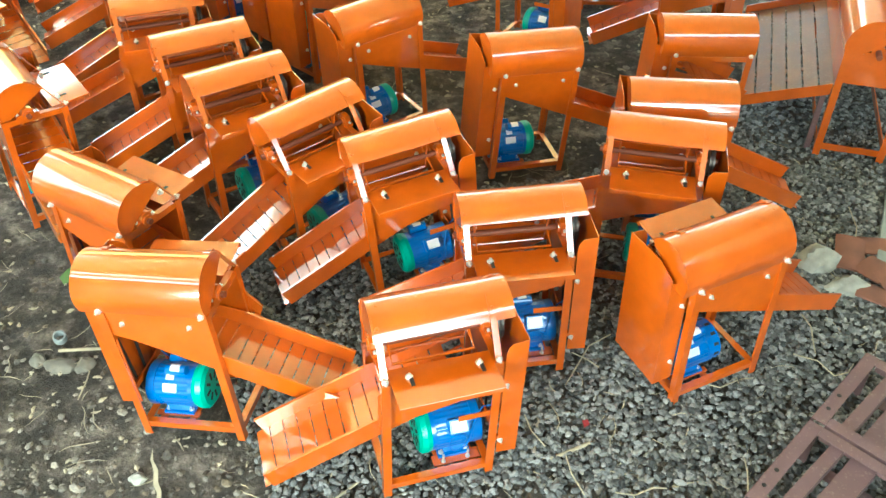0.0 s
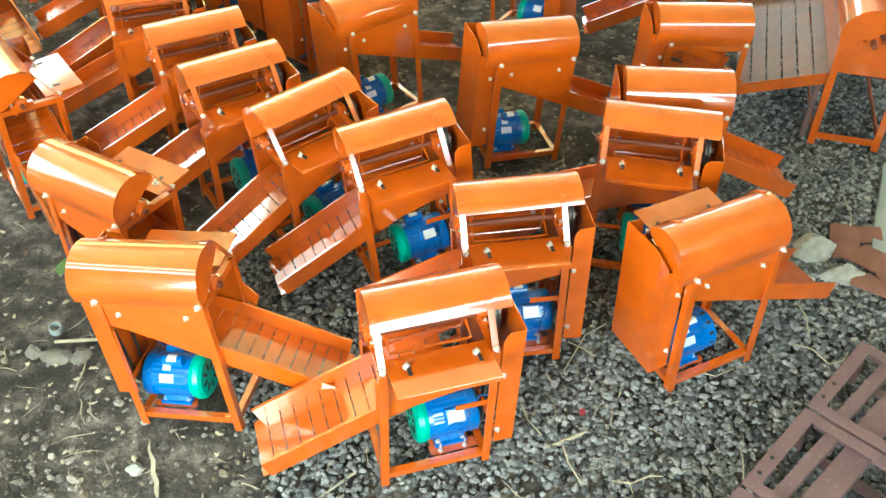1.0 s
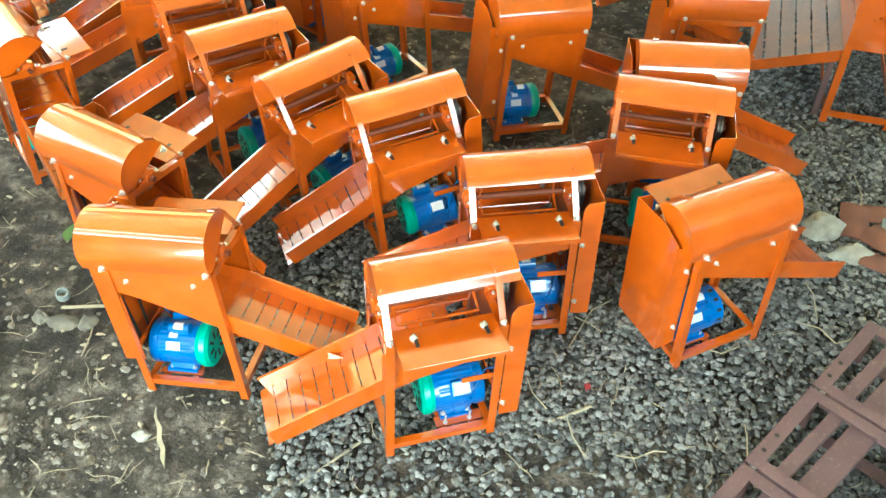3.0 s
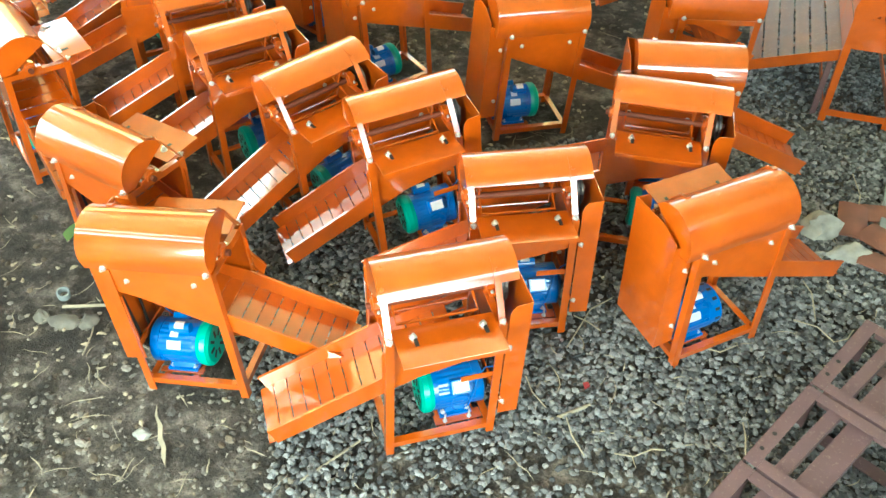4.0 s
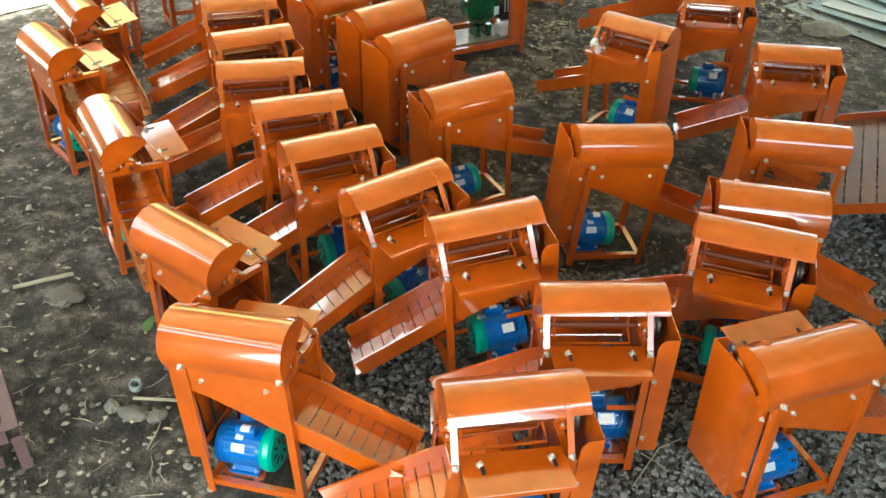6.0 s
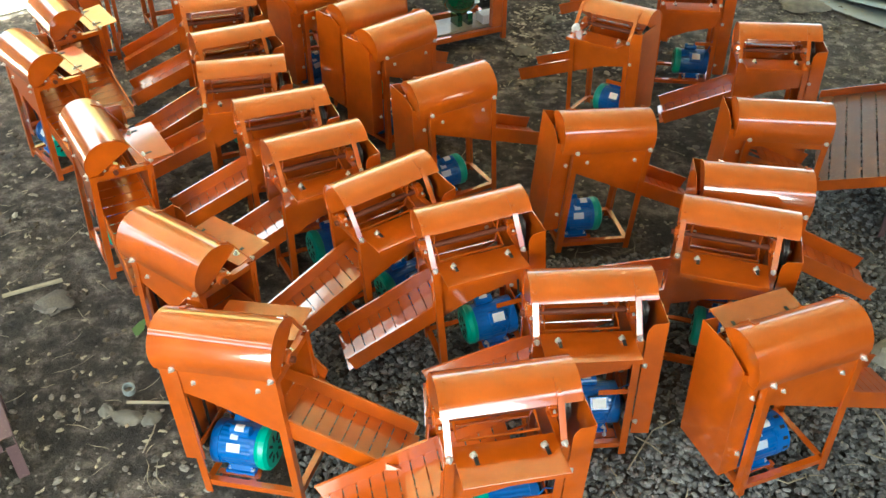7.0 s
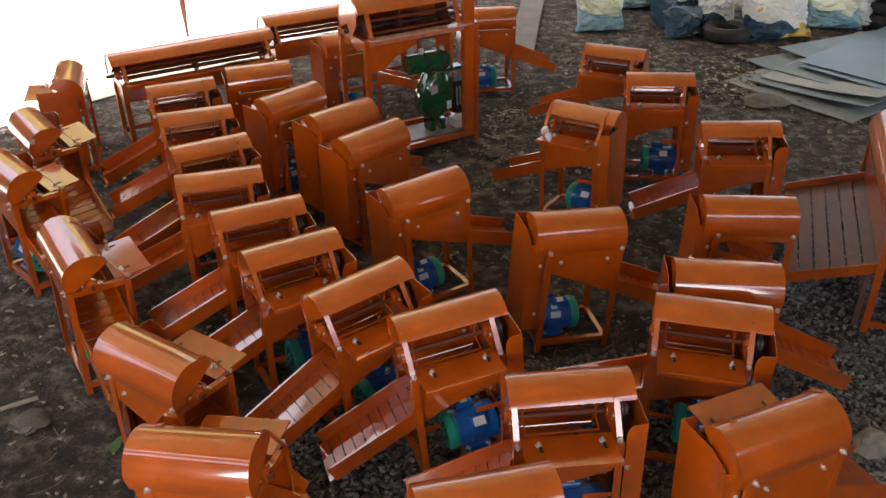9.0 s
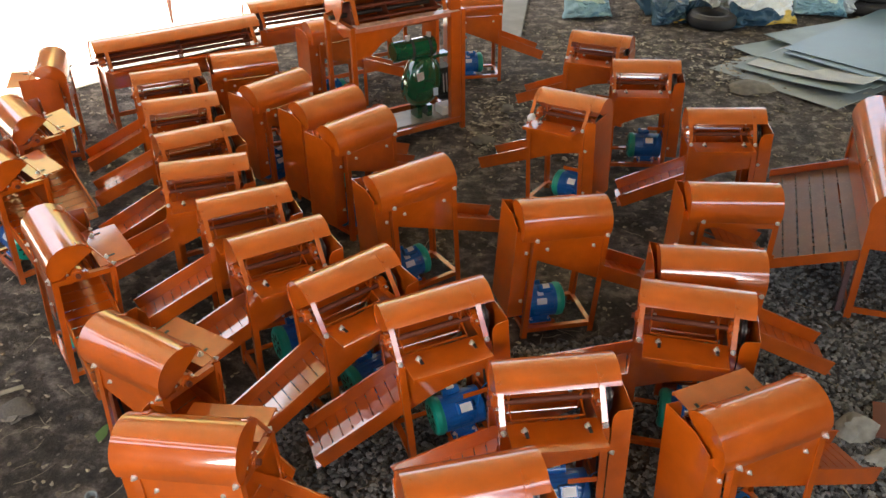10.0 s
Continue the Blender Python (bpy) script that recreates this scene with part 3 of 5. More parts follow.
shade_board("trim_north_west_a", CORNER - SIDE * WIDTH, CORNER - SIDE * WIDTH + AX * 6.25, 6.02)
shade_board("trim_north_west_b", CORNER - SIDE * WIDTH + AX * 6.3, CORNER - SIDE * WIDTH + AX * 9.2, 4.5)
shade_board("trim_south_west", CORNER - AX * 0.35, CORNER - AX * 0.35 - SIDE * WIDTH, 5.1)
unseen_wall("wall_south_west_a", CORNER - AX * 0.35 + SIDE * 0.4, CORNER - AX * 0.35 - SIDE * 2.5, 4.3)
unseen_wall("wall_south_west_b", CORNER - AX * 0.35 - SIDE * 4.7, CORNER - AX * 0.35 - SIDE * (WIDTH - 2.0), 4.3)
# Unseen infill above the gap cut for the side lamp.
bm = bm_new()
p, q = CORNER - AX * 0.35 - SIDE * 2.5, CORNER - AX * 0.35 - SIDE * 4.7
beam(bm, (p.x, p.y, 3.75), (q.x, q.y, 3.75), 0.2, 1.1)
setting("wall_over_side_door", bm, WALL, "unseen dark wall above the side lamp's gap")

# pale yard ground beyond the eaves; edge and extra whiteness stand in for sunlight
bm = bm_new()
prism(bm, [(-4.75, 7.05), (-2.75, 9.25), (-0.75, 10.0), (-0.45, 13.25), (9.0, 13.25), (9.0, 60.0), (-60.0, 60.0), (-60.0, 2.0), (-8.6, 2.0)], 0.004, 0.016, "z")
setting("yard_paving", bm, SUNLIT_GROUND, "pale yard ground whitened to read as full sun")

# tall unseen screen round the yard, added for a dark band in reflections
bm = bm_new()
prism(bm, [(-14.0, 2.0), (-13.0, 11.0), (-7.0, 18.5), (2.0, 24.0), (14.0, 24.0), (14.0, 23.6), (2.2, 23.6), (-6.7, 18.1), (-12.6, 10.8), (-13.6, 2.0)], -0.1, 4.6, "z")
setting("hedge", bm, DARK_SCREEN, "unseen dark screen round the yard, mirrored in the hoods")

# unseen slope beyond the yard's north end, added to tint reflections olive
bm = bm_new()
foot = [(-10.6, 14.0), (-7.0, 18.5), (-4.0, 20.4), (-2.2, 21.5)]
head = [(-17.0, 19.5), (-12.5, 26.0), (-8.0, 29.0), (-5.0, 31.0)]
rows = []
for i in range(13):
    f = i / 12
    line = []
    for k in range(37):
        g = k / 36 * 3
        j = min(int(g), 2)
        a = [Vector(foot[j + e]).lerp(Vector(head[j + e]), f) for e in (0, 1)]
        q = a[0].lerp(a[1], g - j)
        line.append(bm.verts.new((q.x, q.y, -0.05 + 13.0 * f ** 0.9 + 0.8 * f * noise.noise(Vector((q.x * 0.4, q.y * 0.4, 3.0))))))
    rows.append(line)
for a, b in zip(rows, rows[1:]):
    for k in range(36):
        bm.faces.new((a[k], a[k + 1], b[k + 1], b[k]))
setting("grass_bank", bm, OLIVE_REFLECTOR, "unseen yellow-green slope mirrored in the hoods")


# ---- threshers in their places ----
# key, x, y, turn, leans about x and y, and how far the hood stands open
PLACES = [
    ("A", -0.035, 2.122, 16.2, 1.1, 1.7, -2.1),
    ("A2", 0.323, 2.688, 7.3, -0.7, -0.3, 0.8),
    ("B", -0.960, 2.349, 170.0, 3.3, 5.1, 0.0),
    ("C", -1.377, 2.933, 148.6, 1.6, 0.2, 0.0),
    ("G1", -0.320, 4.623, -147.0, 0.2, 2.5, 0.0),
    ("G2", -0.758, 5.363, -133.2, 0.3, -0.1, 0.0),
    ("G3", -1.009, 5.767, -135.2, 0.0, 0.0, 0.0),
    ("G4", -1.441, 6.101, -131.0, 0.0, 0.2, 0.0),
    ("G5", -1.787, 6.694, -158.7, 0.0, -0.1, 0.0),
    ("L2", -2.142, 3.846, 126.8, 2.7, -2.2, 0.0),
    ("L3", -2.910, 4.804, 137.1, 1.1, -0.9, 0.0),
    ("L4", -3.037, 5.523, 130.6, -1.5, -0.7, 0.0),
    ("M1", -0.117, 3.185, 21.4, 0.1, -4.3, 2.6),
    ("M2", -0.555, 3.432, 37.3, 0.9, -3.5, 3.6),
    ("M3", -0.995, 3.762, 31.6, -0.1, 0.3, 0.4),
    ("M4", -1.259, 4.169, 25.8, -0.2, -0.2, -0.7),
    ("M5", -1.598, 4.586, 18.4, -0.4, 0.1, 0.7),
    ("M6", -1.785, 5.046, 32.4, 0.0, 1.0, 0.4),
    ("M7", -2.035, 5.599, 22.9, 0.0, 0.4, 0.1),
    ("M8", -2.310, 6.180, 25.5, 0.1, -0.1, 0.0),
    ("R1", 0.471, 4.198, 196.1, -2.2, -3.5, 0.0),
    ("R2", 0.697, 5.670, -32.0, 0.6, -1.4, 0.0),
    ("R3", 1.060, 7.038, -21.7, 0.2, 0.3, -0.8),
    ("R4", 1.328, 6.358, -5.1, 1.2, -0.8, -0.3),
    ("R5", 1.691, 5.367, -4.0, -0.5, -1.5, -1.2),
    ("R6", 1.480, 4.370, 180.5, -0.9, -1.7, 0.0),
    ("R7", 1.207, 3.654, 176.0, 0.2, -0.9, 0.0),
    ("R8", 0.984, 3.242, -11.7, 0.6, 1.0, 1.6),
    ("R9", 1.138, 2.589, -156.0, 0.2, 1.3, 0.0),
    ("L5", -3.370, 6.550, -71.0, 0.0, 0.0, 0.0),
    ("F", -1.200, 7.600, 213.0, 0.0, 0.0, 0.0),
    ("F2", 0.080, 8.350, 190.0, 0.0, 0.0, 0.0),
]
LABELS = {
    "A": "orange enamelled thresher on gravel, its slatted chute resting low",
    "B": "orange enamelled thresher seen with its blue motor and green fan cover",
    "R6": "orange thresher with an open back showing its slats",
    "R9": "orange thresher on gravel with a plain blue motor",
}


def lean_pose(x, y, turn, lx, ly):
    return pose(x, y, 0.0, 0, 0, turn) @ Matrix.Rotation(radians(ly), 4, "Y") @ Matrix.Rotation(radians(lx), 4, "X")


hoods, master = [], None
for key, x, y, turn, lx, ly, hood_open in PLACES:
    place = lean_pose(x, y, turn, lx, ly)
    place.translation.z = 0.004 + WX * abs(math.sin(radians(ly))) * 0.6
    if key == "R6":
        o = thresher(LABELS[key], place, back_open=True, chute=False)
    elif key == "R9":
        o = thresher(LABELS[key], place, plain_motor=True)
    elif master is None:
        master = o = thresher(LABELS.get(key, "orange enamelled thresher with blue electric motor"), place)
    else:
        o = copy_thing(master, place)
        o["label"] = LABELS.get(key, "orange enamelled thresher with blue electric motor on bare earth")
    hoods.append((o, hood_open))
for o, hood_open in hoods:
    if abs(hood_open) > 0.5:
        open_hood(o, hood_open)


# ---- long threshers with a tray along the back ----
def long_thresher(label, m, length, tray=True, zt=0.66):
    root = thing("long_threshing_machine", label, "threshing machine", "long orange threshers", m)
    h = length / 2
    yb, yf = 0.185, -0.185
    r, hc = 0.155, (0.055, zt + 0.055)
    for sx in (-1, 1):
        for y, sy in ((yf, -1), (yb, 1)):
            bm = bm_new()
            angle_leg(bm, sx * h, y + sy * 0.01, sx, sy, 0.0, zt, 0.04, 0.006)
            part("leg", bm, ORANGE, root)
        for z in (0.06, zt - 0.02):
            bm = bm_new()
            box(bm, sx * (h - 0.008) - 0.004, sx * (h - 0.008) + 0.004, yf + 0.02, yb - 0.02, z - 0.02, z + 0.02)
            part("end_rail", bm, ORANGE, root)
        bm = bm_new()
        box(bm, sx * (h - 0.02) - 0.0015, sx * (h - 0.02) + 0.0015, yf + 0.005, yb - 0.005, zt - 0.19, zt - 0.04)
        part("end_panel", bm, ORANGE, root)
    for y in (yf, yb):
        for z in (0.06, zt - 0.02):
            bm = bm_new()
            box(bm, -h + 0.012, h - 0.012, y - 0.004, y + 0.004, z - 0.02, z + 0.02)
            part("long_rail", bm, ORANGE, root)
    prof = [(hc[0] + r * math.cos(radians(150 * (1 - i / 20))), hc[1] + r * math.sin(radians(150 * (1 - i / 20)))) for i in range(21)] + [(hc[0] + r - 0.01, zt + 0.002)]
    bm = bm_new()
    strip(bm, prof, -h - 0.03, h + 0.03, -0.003)
    hood = part("hood", bm, ORANGE, root, "long curved orange hood")
    for x in (-h - 0.022, h + 0.019):
        bm = bm_new()
        prism(bm, [(hc[0] + (y - hc[0]) * 0.975, hc[1] + (z - hc[1]) * 0.975) for y, z in prof[:-1]] + [(hc[0] + r - 0.012, zt + 0.004), (hc[0] + 0.07, zt + 0.004)], x, x + 0.003, "x")
        part("end_plate", bm, ORANGE, hood)
    dc = (0.03, zt + 0.025)
    bm = bm_new()
    rod(bm, (-h - 0.07, *dc), (h + 0.07, *dc), 0.016, 12)
    part("drum_shaft", bm, DRUM_SHADE, root)
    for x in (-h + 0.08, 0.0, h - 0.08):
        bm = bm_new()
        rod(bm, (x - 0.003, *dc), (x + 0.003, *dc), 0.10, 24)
        part("drum_disc", bm, DRUM_SHADE, root)
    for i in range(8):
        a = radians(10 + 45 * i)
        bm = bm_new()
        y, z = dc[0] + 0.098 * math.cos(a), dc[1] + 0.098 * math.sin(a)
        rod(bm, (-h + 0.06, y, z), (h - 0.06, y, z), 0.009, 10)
        part("drum_bar", bm, DRUM_SHADE, root)
    for x in (-h + 0.012, h - 0.045):
        bm = bm_new()
        box(bm, x - 0.01, x + 0.034, dc[0] - 0.065, dc[0] + 0.065, zt, zt + 0.014)
        rod(bm, (x - 0.016, *dc), (x + 0.04, *dc), 0.036, 16)
        part("bearing", bm, ORANGE, root, "painted pillow-block bearing")
    for x in (-h + 0.06, h - 0.06):
        bm = bm_new()
        strip(bm, [(yf - 0.003, zt - 0.01), (yf + 0.02, zt + 0.03), (hc[0] + (r + 0.002) * math.cos(radians(150)), hc[1] + (r + 0.002) * math.sin(radians(150))), (hc[0] + (r + 0.003) * math.cos(radians(128)), hc[1] + (r + 0.003) * math.sin(radians(128)))], x - 0.015, x + 0.015, 0.004)
        part("strap", bm, ORANGE, root)
        bolt_at(root, (x, yf - 0.008, zt + 0.01), "-y", 1.1)
    bm = bm_new()
    prism(bm, [(-0.33, zt + 0.02), (-0.13, zt - 0.02), (-0.13, zt - 0.024), (-0.326, zt + 0.015), (-0.326, zt - 0.012), (-0.33, zt - 0.012)], -h + 0.03, h - 0.03, "x")
    part("feeding_shelf", bm, ORANGE, root)
    bm = bm_new()
    box(bm, -h + 0.02, h - 0.02, yf + 0.005, yf + 0.008, zt - (0.22 if tray else 0.16), zt - 0.04)
    part("front_panel", bm, ORANGE, root)
    if tray:
        bm = bm_new()
        prism(bm, [(yf + 0.01, 0.445), (yb - 0.01, 0.50), (yb - 0.01, 0.497), (yf + 0.01, 0.442)], -h + 0.025, h - 0.025, "x")
        part("drum_pan", bm, DRUM_SHADE, root)
        bm = bm_new()
        box(bm, -h + 0.02, h - 0.02, yb - 0.008, yb - 0.005, 0.42, zt - 0.04)
        part("back_panel", bm, ORANGE, root)
        z0, z1, y0, y1 = 0.405, 0.245, 0.165, 0.665
        for i in range(6):
            ya, yb2 = y0 + (y1 - y0) * i / 6 + 0.005, y0 + (y1 - y0) * (i + 1) / 6 - 0.005
            za, zb = z0 + (z1 - z0) * (ya - y0) / (y1 - y0), z0 + (z1 - z0) * (yb2 - y0) / (y1 - y0)
            bm = bm_new()
            prism(bm, [(ya, za), (yb2, zb), (yb2, zb - 0.003), (ya, za - 0.003)], -h + 0.05, h - 0.12, "x")
            part("tray_slat", bm, TRAYPAINT, root, "worn dull orange tray slat")
            if i < 5:
                for x in (-h + 0.07, -h + 0.36, 0.02, h - 0.36, h - 0.15):
                    bm = bm_new()
                    box(bm, x - 0.018, x + 0.018, yb2 - 0.002, yb2 + 0.012, zb - 0.0045, zb - 0.0015)
                    part("bridge", bm, TRAYPAINT, root)
        for x in (-h + 0.25, 0.0, h - 0.3):
            bm = bm_new()
            beam(bm, (x, y0, z0 - 0.006), (x, y1, z1 - 0.006), 0.035, 0.004)
            part("tray_runner", bm, TRAYPAINT, root)
        for x in (-h + 0.045, h - 0.115):
            bm = bm_new()
            prism(bm, [(y0, z0 - 0.02), (y0, z0 + 0.05), (y1, z1 + 0.05), (y1, z1 - 0.02)], x - 0.002, x + 0.002, "x")
            part("tray_wall", bm, ORANGE, root)
        for x in (-h + 0.06, h - 0.14):
            bm = bm_new()
            beam(bm, (x, y0 + 0.06, 0.0), (x, y0 + 0.06, z0 - 0.035), 0.03, 0.03, (0, 1, 0))
            part("tray_post", bm, MAUVE, root, "mauve primed tray post")
    return root


TRAYPAINT = painted("worn_tray_paint", (0.140, 0.055, 0.026), 0.38, 0.0, spec=0.35, spread=0.25, dirtiness=0.5, dirt=(0.35, 0.28, 0.22))
long_thresher("long orange thresher with a wide slatted tray behind", pose(2.62, 4.86, 0.003, 0, 0, 73), 1.42)
long_thresher("long orange thresher standing by the sunlit yard", pose(-2.55, 7.40, 0.003, 0, 0, 33), 1.40, tray=False, zt=0.585)
long_thresher("long orange thresher beside the bright yard", pose(-1.37, 8.37, 0.003, 0, 0, 31), 1.52, tray=False, zt=0.64)


# ---- the engine-driven thresher ----
def engine_thresher(m):
    root = thing("engine_threshing_machine", "tall orange thresher frame carrying a green diesel engine", "threshing machine", "", m)
    w, d, zt = 1.0, 0.48, 1.05   # x from 0 to w, y from 0 (front) to d
    for x in (0, w):
        for y in (0, d):
            bm = bm_new()
            box(bm, x - 0.02, x + 0.02, y - 0.02, y + 0.02, 0.0, zt)
            bevelled(bm, 0.003)
            part("leg", bm, ORANGE, root)
    for y in (0, d):
        for z in (0.09, zt - 0.02):
            bm = bm_new()
            box(bm, 0.02, w - 0.02, y - 0.02, y + 0.02, z - 0.025, z + 0.02)
            part("long_rail", bm, RAIL_GLARE if z > 0.5 else ORANGE, root)
    for x in (0, w):
        for z in (0.09, zt - 0.02):
            bm = bm_new()
            box(bm, x - 0.02, x + 0.02, 0.02, d - 0.02, z - 0.02, z + 0.02)
            part("end_rail", bm, ORANGE, root)
    bm = bm_new()
    box(bm, 0.02, w - 0.06, -0.06, 0.03, zt + 0.001, zt + 0.008)
    part("feeding_shelf", bm, SHELF_GLARE, root, "scuffed feeding shelf, paled pink for the yard's reflected glare")
    bm = bm_new()
    box(bm, w - 0.125, w - 0.03, -0.03, 0.03, 0.12, 1.6)
    bevelled(bm, 0.004)
    part("belt_column", bm, ORANGE, root, "tall folded column covering the belt")
    # belly of the drum casing
    bm = bm_new()
    pts = [(0.05 + 0.36 * i / 10, zt - 0.02 - 0.12 * math.sin(math.pi * i / 10)) for i in range(11)]
    strip(bm, pts, 0.03, w - 0.14, 0.004)
    part("casing_belly", bm, ORANGE, root)
    bm = bm_new()
    prism(bm, [(0.03, zt - 0.02), (0.40, zt - 0.02), (0.34, zt - 0.12), (0.24, zt - 0.15), (0.12, zt - 0.11)], 0.03, 0.034, "x")
    part("casing_end", bm, ORANGE, root)
    # gusset of sheet metal below the front rail, deep at the outlet end
    bm = bm_new()
    prism(bm, [(0.03, zt - 0.05), (0.48, zt - 0.05), (0.40, zt - 0.12), (0.26, zt - 0.17), (0.16, zt - 0.25), (0.03, zt - 0.27)], 0.012, 0.016, "y")
    part("front_gusset", bm, ORANGE, root, "folded sheet-metal gusset under the front rail")
    bm = bm_new()
    box(bm, w - 0.16, w - 0.13, 0.16, 0.40, 0.35, zt - 0.05)
    part("belt_guard", bm, ORANGE, root)
    dc = (0.24, zt + 0.03)
    bm = bm_new()
    rod(bm, (-0.08, *dc), (w + 0.06, *dc), 0.018, 12)
    part("drum_shaft", bm, IRON, root)
    for i in range(8):
        a = radians(8 + 45 * i)
        bm = bm_new()
        y, z = dc[0] + 0.13 * math.cos(a), dc[1] + 0.13 * math.sin(a)
        rod(bm, (0.05, y, z), (w - 0.14, y, z), 0.013, 10)
        part("drum_bar", bm, DRUM_SHADE, root)
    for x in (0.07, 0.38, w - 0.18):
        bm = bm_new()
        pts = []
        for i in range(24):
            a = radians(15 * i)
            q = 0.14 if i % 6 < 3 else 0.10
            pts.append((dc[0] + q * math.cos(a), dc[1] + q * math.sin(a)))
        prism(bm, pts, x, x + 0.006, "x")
        part("drum_disc", bm, DRUM_SHADE, root)
    prof = [(0.25 + 0.21 * math.cos(radians(150 * (1 - i / 18))), zt + 0.08 + 0.21 * math.sin(radians(150 * (1 - i / 18)))) for i in range(19)] + [(0.455, zt)]
    bm = bm_new()
    strip(bm, prof, -0.02, w - 0.10, -0.003)
    hood = part("hood", bm, ORANGE, root, "curved orange hood")
    bm = bm_new()
    prism(bm, [(0.25 + (y - 0.25) * 0.98, z - 0.003) for y, z in prof[:-1]] + [(0.44, zt + 0.01)], -0.018, -0.015, "x")
    part("end_plate", bm, ORANGE, hood)
    for x in (0.05, w - 0.16):
        bm = bm_new()
        beam(bm, (x, 0.0, zt + 0.01), (x, 0.07, zt + 0.18), 0.035, 0.006, (0, 1, 0))
        part("strap", bm, ORANGE, root)
    # paddle-shaped deflector at the outlet
    bm = bm_new()
    pts = [(0.02, 0.0), (0.10, 0.12), (0.11, 0.22), (0.06, 0.30), (-0.02, 0.31), (-0.09, 0.24), (-0.08, 0.12)]
    prism(bm, [(u + 0.06, zt + 0.02 + v * 0.95) for u, v in pts], -0.085, -0.079, "x")
    part("deflector", bm, ORANGE, root, "leaf-shaped outlet plate catching the daylight")
    # engine bed and engine
    bm = bm_new()
    box(bm, 0.10, w - 0.03, 0.03, 0.33, 0.112, 0.124)
    part("engine_bed", bm, BEDPAINT, root, "bare scuffed steel engine bed")
    ex, ey = 0.70, 0.10
    bm = bm_new()
    # egg-shaped crankcase, widest low down, its face flattened
    rings = []
    for i in range(1, 18):
        a = math.pi * i / 18
        rings.append([])
        for k in range(28):
            b = 2 * math.pi * k / 28
            px = math.sin(a) * math.cos(b)
            pz = math.sin(a) * math.sin(b)
            py = -math.cos(a)
            py = math.copysign(abs(py) ** 0.55, py)
            flat = (abs(px) ** 2.4 + abs(pz) ** 2.4) ** (1 / 2.4)
            grow = math.hypot(px, pz) / max(flat, 1e-6)
            grow = 1.0 + 0.5 * (grow - 1.0)
            wide = 0.172 - 0.022 * pz
            rings[-1].append(bm.verts.new((ex - 0.01 + 0.03 * pz + px * grow * wide, ey + 0.06 + py * 0.115, 0.455 + pz * grow * 0.225)))
    for r0, r1 in zip(rings, rings[1:]):
        for k in range(28):
            bm.faces.new((r0[k], r0[(k + 1) % 28], r1[(k + 1) % 28], r1[k]))
    bm.faces.new(rings[0])
    bm.faces.new(rings[-1])
    engine = part("engine", bm, GREEN, root, "glossy green single-cylinder diesel engine")
    bm = bm_new()
    rod(bm, (ex - 0.29, ey + 0.03, 0.745), (ex + 0.09, ey + 0.03, 0.745), 0.082, 24)
    bevelled(bm, 0.01, 2)
    part("fuel_tank", bm, GREEN, engine, "green cylindrical fuel tank")
    for x in (ex - 0.13, ex + 0.03):
        bm = bm_new()
        rod(bm, (x - 0.012, ey + 0.03, 0.745), (x + 0.012, ey + 0.03, 0.745), 0.085, 24)
        part("tank_band", bm, BLACK, engine)
    bm = bm_new()
    box(bm, ex - 0.10, ex + 0.24, ey - 0.01, ey + 0.10, 0.635, 0.665)
    bevelled(bm, 0.01, 2)
    part("top_cover", bm, GREEN, engine, "green cover over the cylinder")
    for x in (ex - 0.15, ex + 0.05):
        bm = bm_new()
        rod(bm, (x, ey + 0.03, 0.82), (x, ey + 0.03, 0.86), 0.022, 14)
        part("tank_cap", bm, ZINC, engine)
    bm = bm_new()
    box(bm, ex + 0.14, ex + 0.26, ey - 0.01, ey + 0.12, 0.26, 0.54)
    block = part("cylinder_block", bm, BLACK, engine, "black finned cylinder block")
    for k in range(6):
        bm = bm_new()
        box(bm, ex + 0.138, ex + 0.275, ey - 0.025, ey + 0.13, 0.29 + 0.04 * k, 0.302 + 0.04 * k)
        part("fin", bm, BLACK, engine)
    for k in range(4):
        bm = bm_new()
        rod(bm, (ex + 0.16 + 0.03 * k, ey - 0.03, 0.33), (ex + 0.15 + 0.03 * k, ey - 0.035, 0.50), 0.006, 8)
        part("fuel_pipe", bm, ZINC, engine)
    bm = bm_new()
    rod(bm, (ex + 0.27, ey + 0.03, 0.50), (ex + 0.33, ey + 0.03, 0.50), 0.028, 16)
    box(bm, ex + 0.30, ex + 0.345, ey - 0.0, ey + 0.06, 0.47, 0.53)
    part("exhaust", bm, IRON, engine)
    bm = bm_new()
    box(bm, ex + 0.13, ex + 0.27, ey - 0.05, ey + 0.08, 0.125, 0.205)
    bevelled(bm, 0.006)
    part("battery_box", bm, WHITE, root, "pale boxed engine mount")
    for x in (ex - 0.06, ex + 0.04):
        bm = bm_new()
        box(bm, x - 0.022, x + 0.022, ey + 0.01, ey + 0.14, 0.125, 0.225)
        part("engine_foot", bm, GREEN, engine)
    bm = bm_new()
    m2 = Matrix.Translation((ex + 0.06, ey - 0.056, 0.43))
    box(bm, -0.02, 0.025, -0.002, 0.002, -0.10, -0.03, m2)
    part("name_plate", bm, LABEL, engine, "pale blank plate on the engine")
    bm = bm_new()
    box(bm, -0.035, 0.03, -0.002, 0.002, -0.035, 0.035, Matrix.Translation((ex - 0.075, ey - 0.050, 0.52)) @ Matrix.Rotation(radians(-8), 4, "Y"))
    part("name_plate", bm, ZINC, engine, "grey metal plate on the engine")
    return root


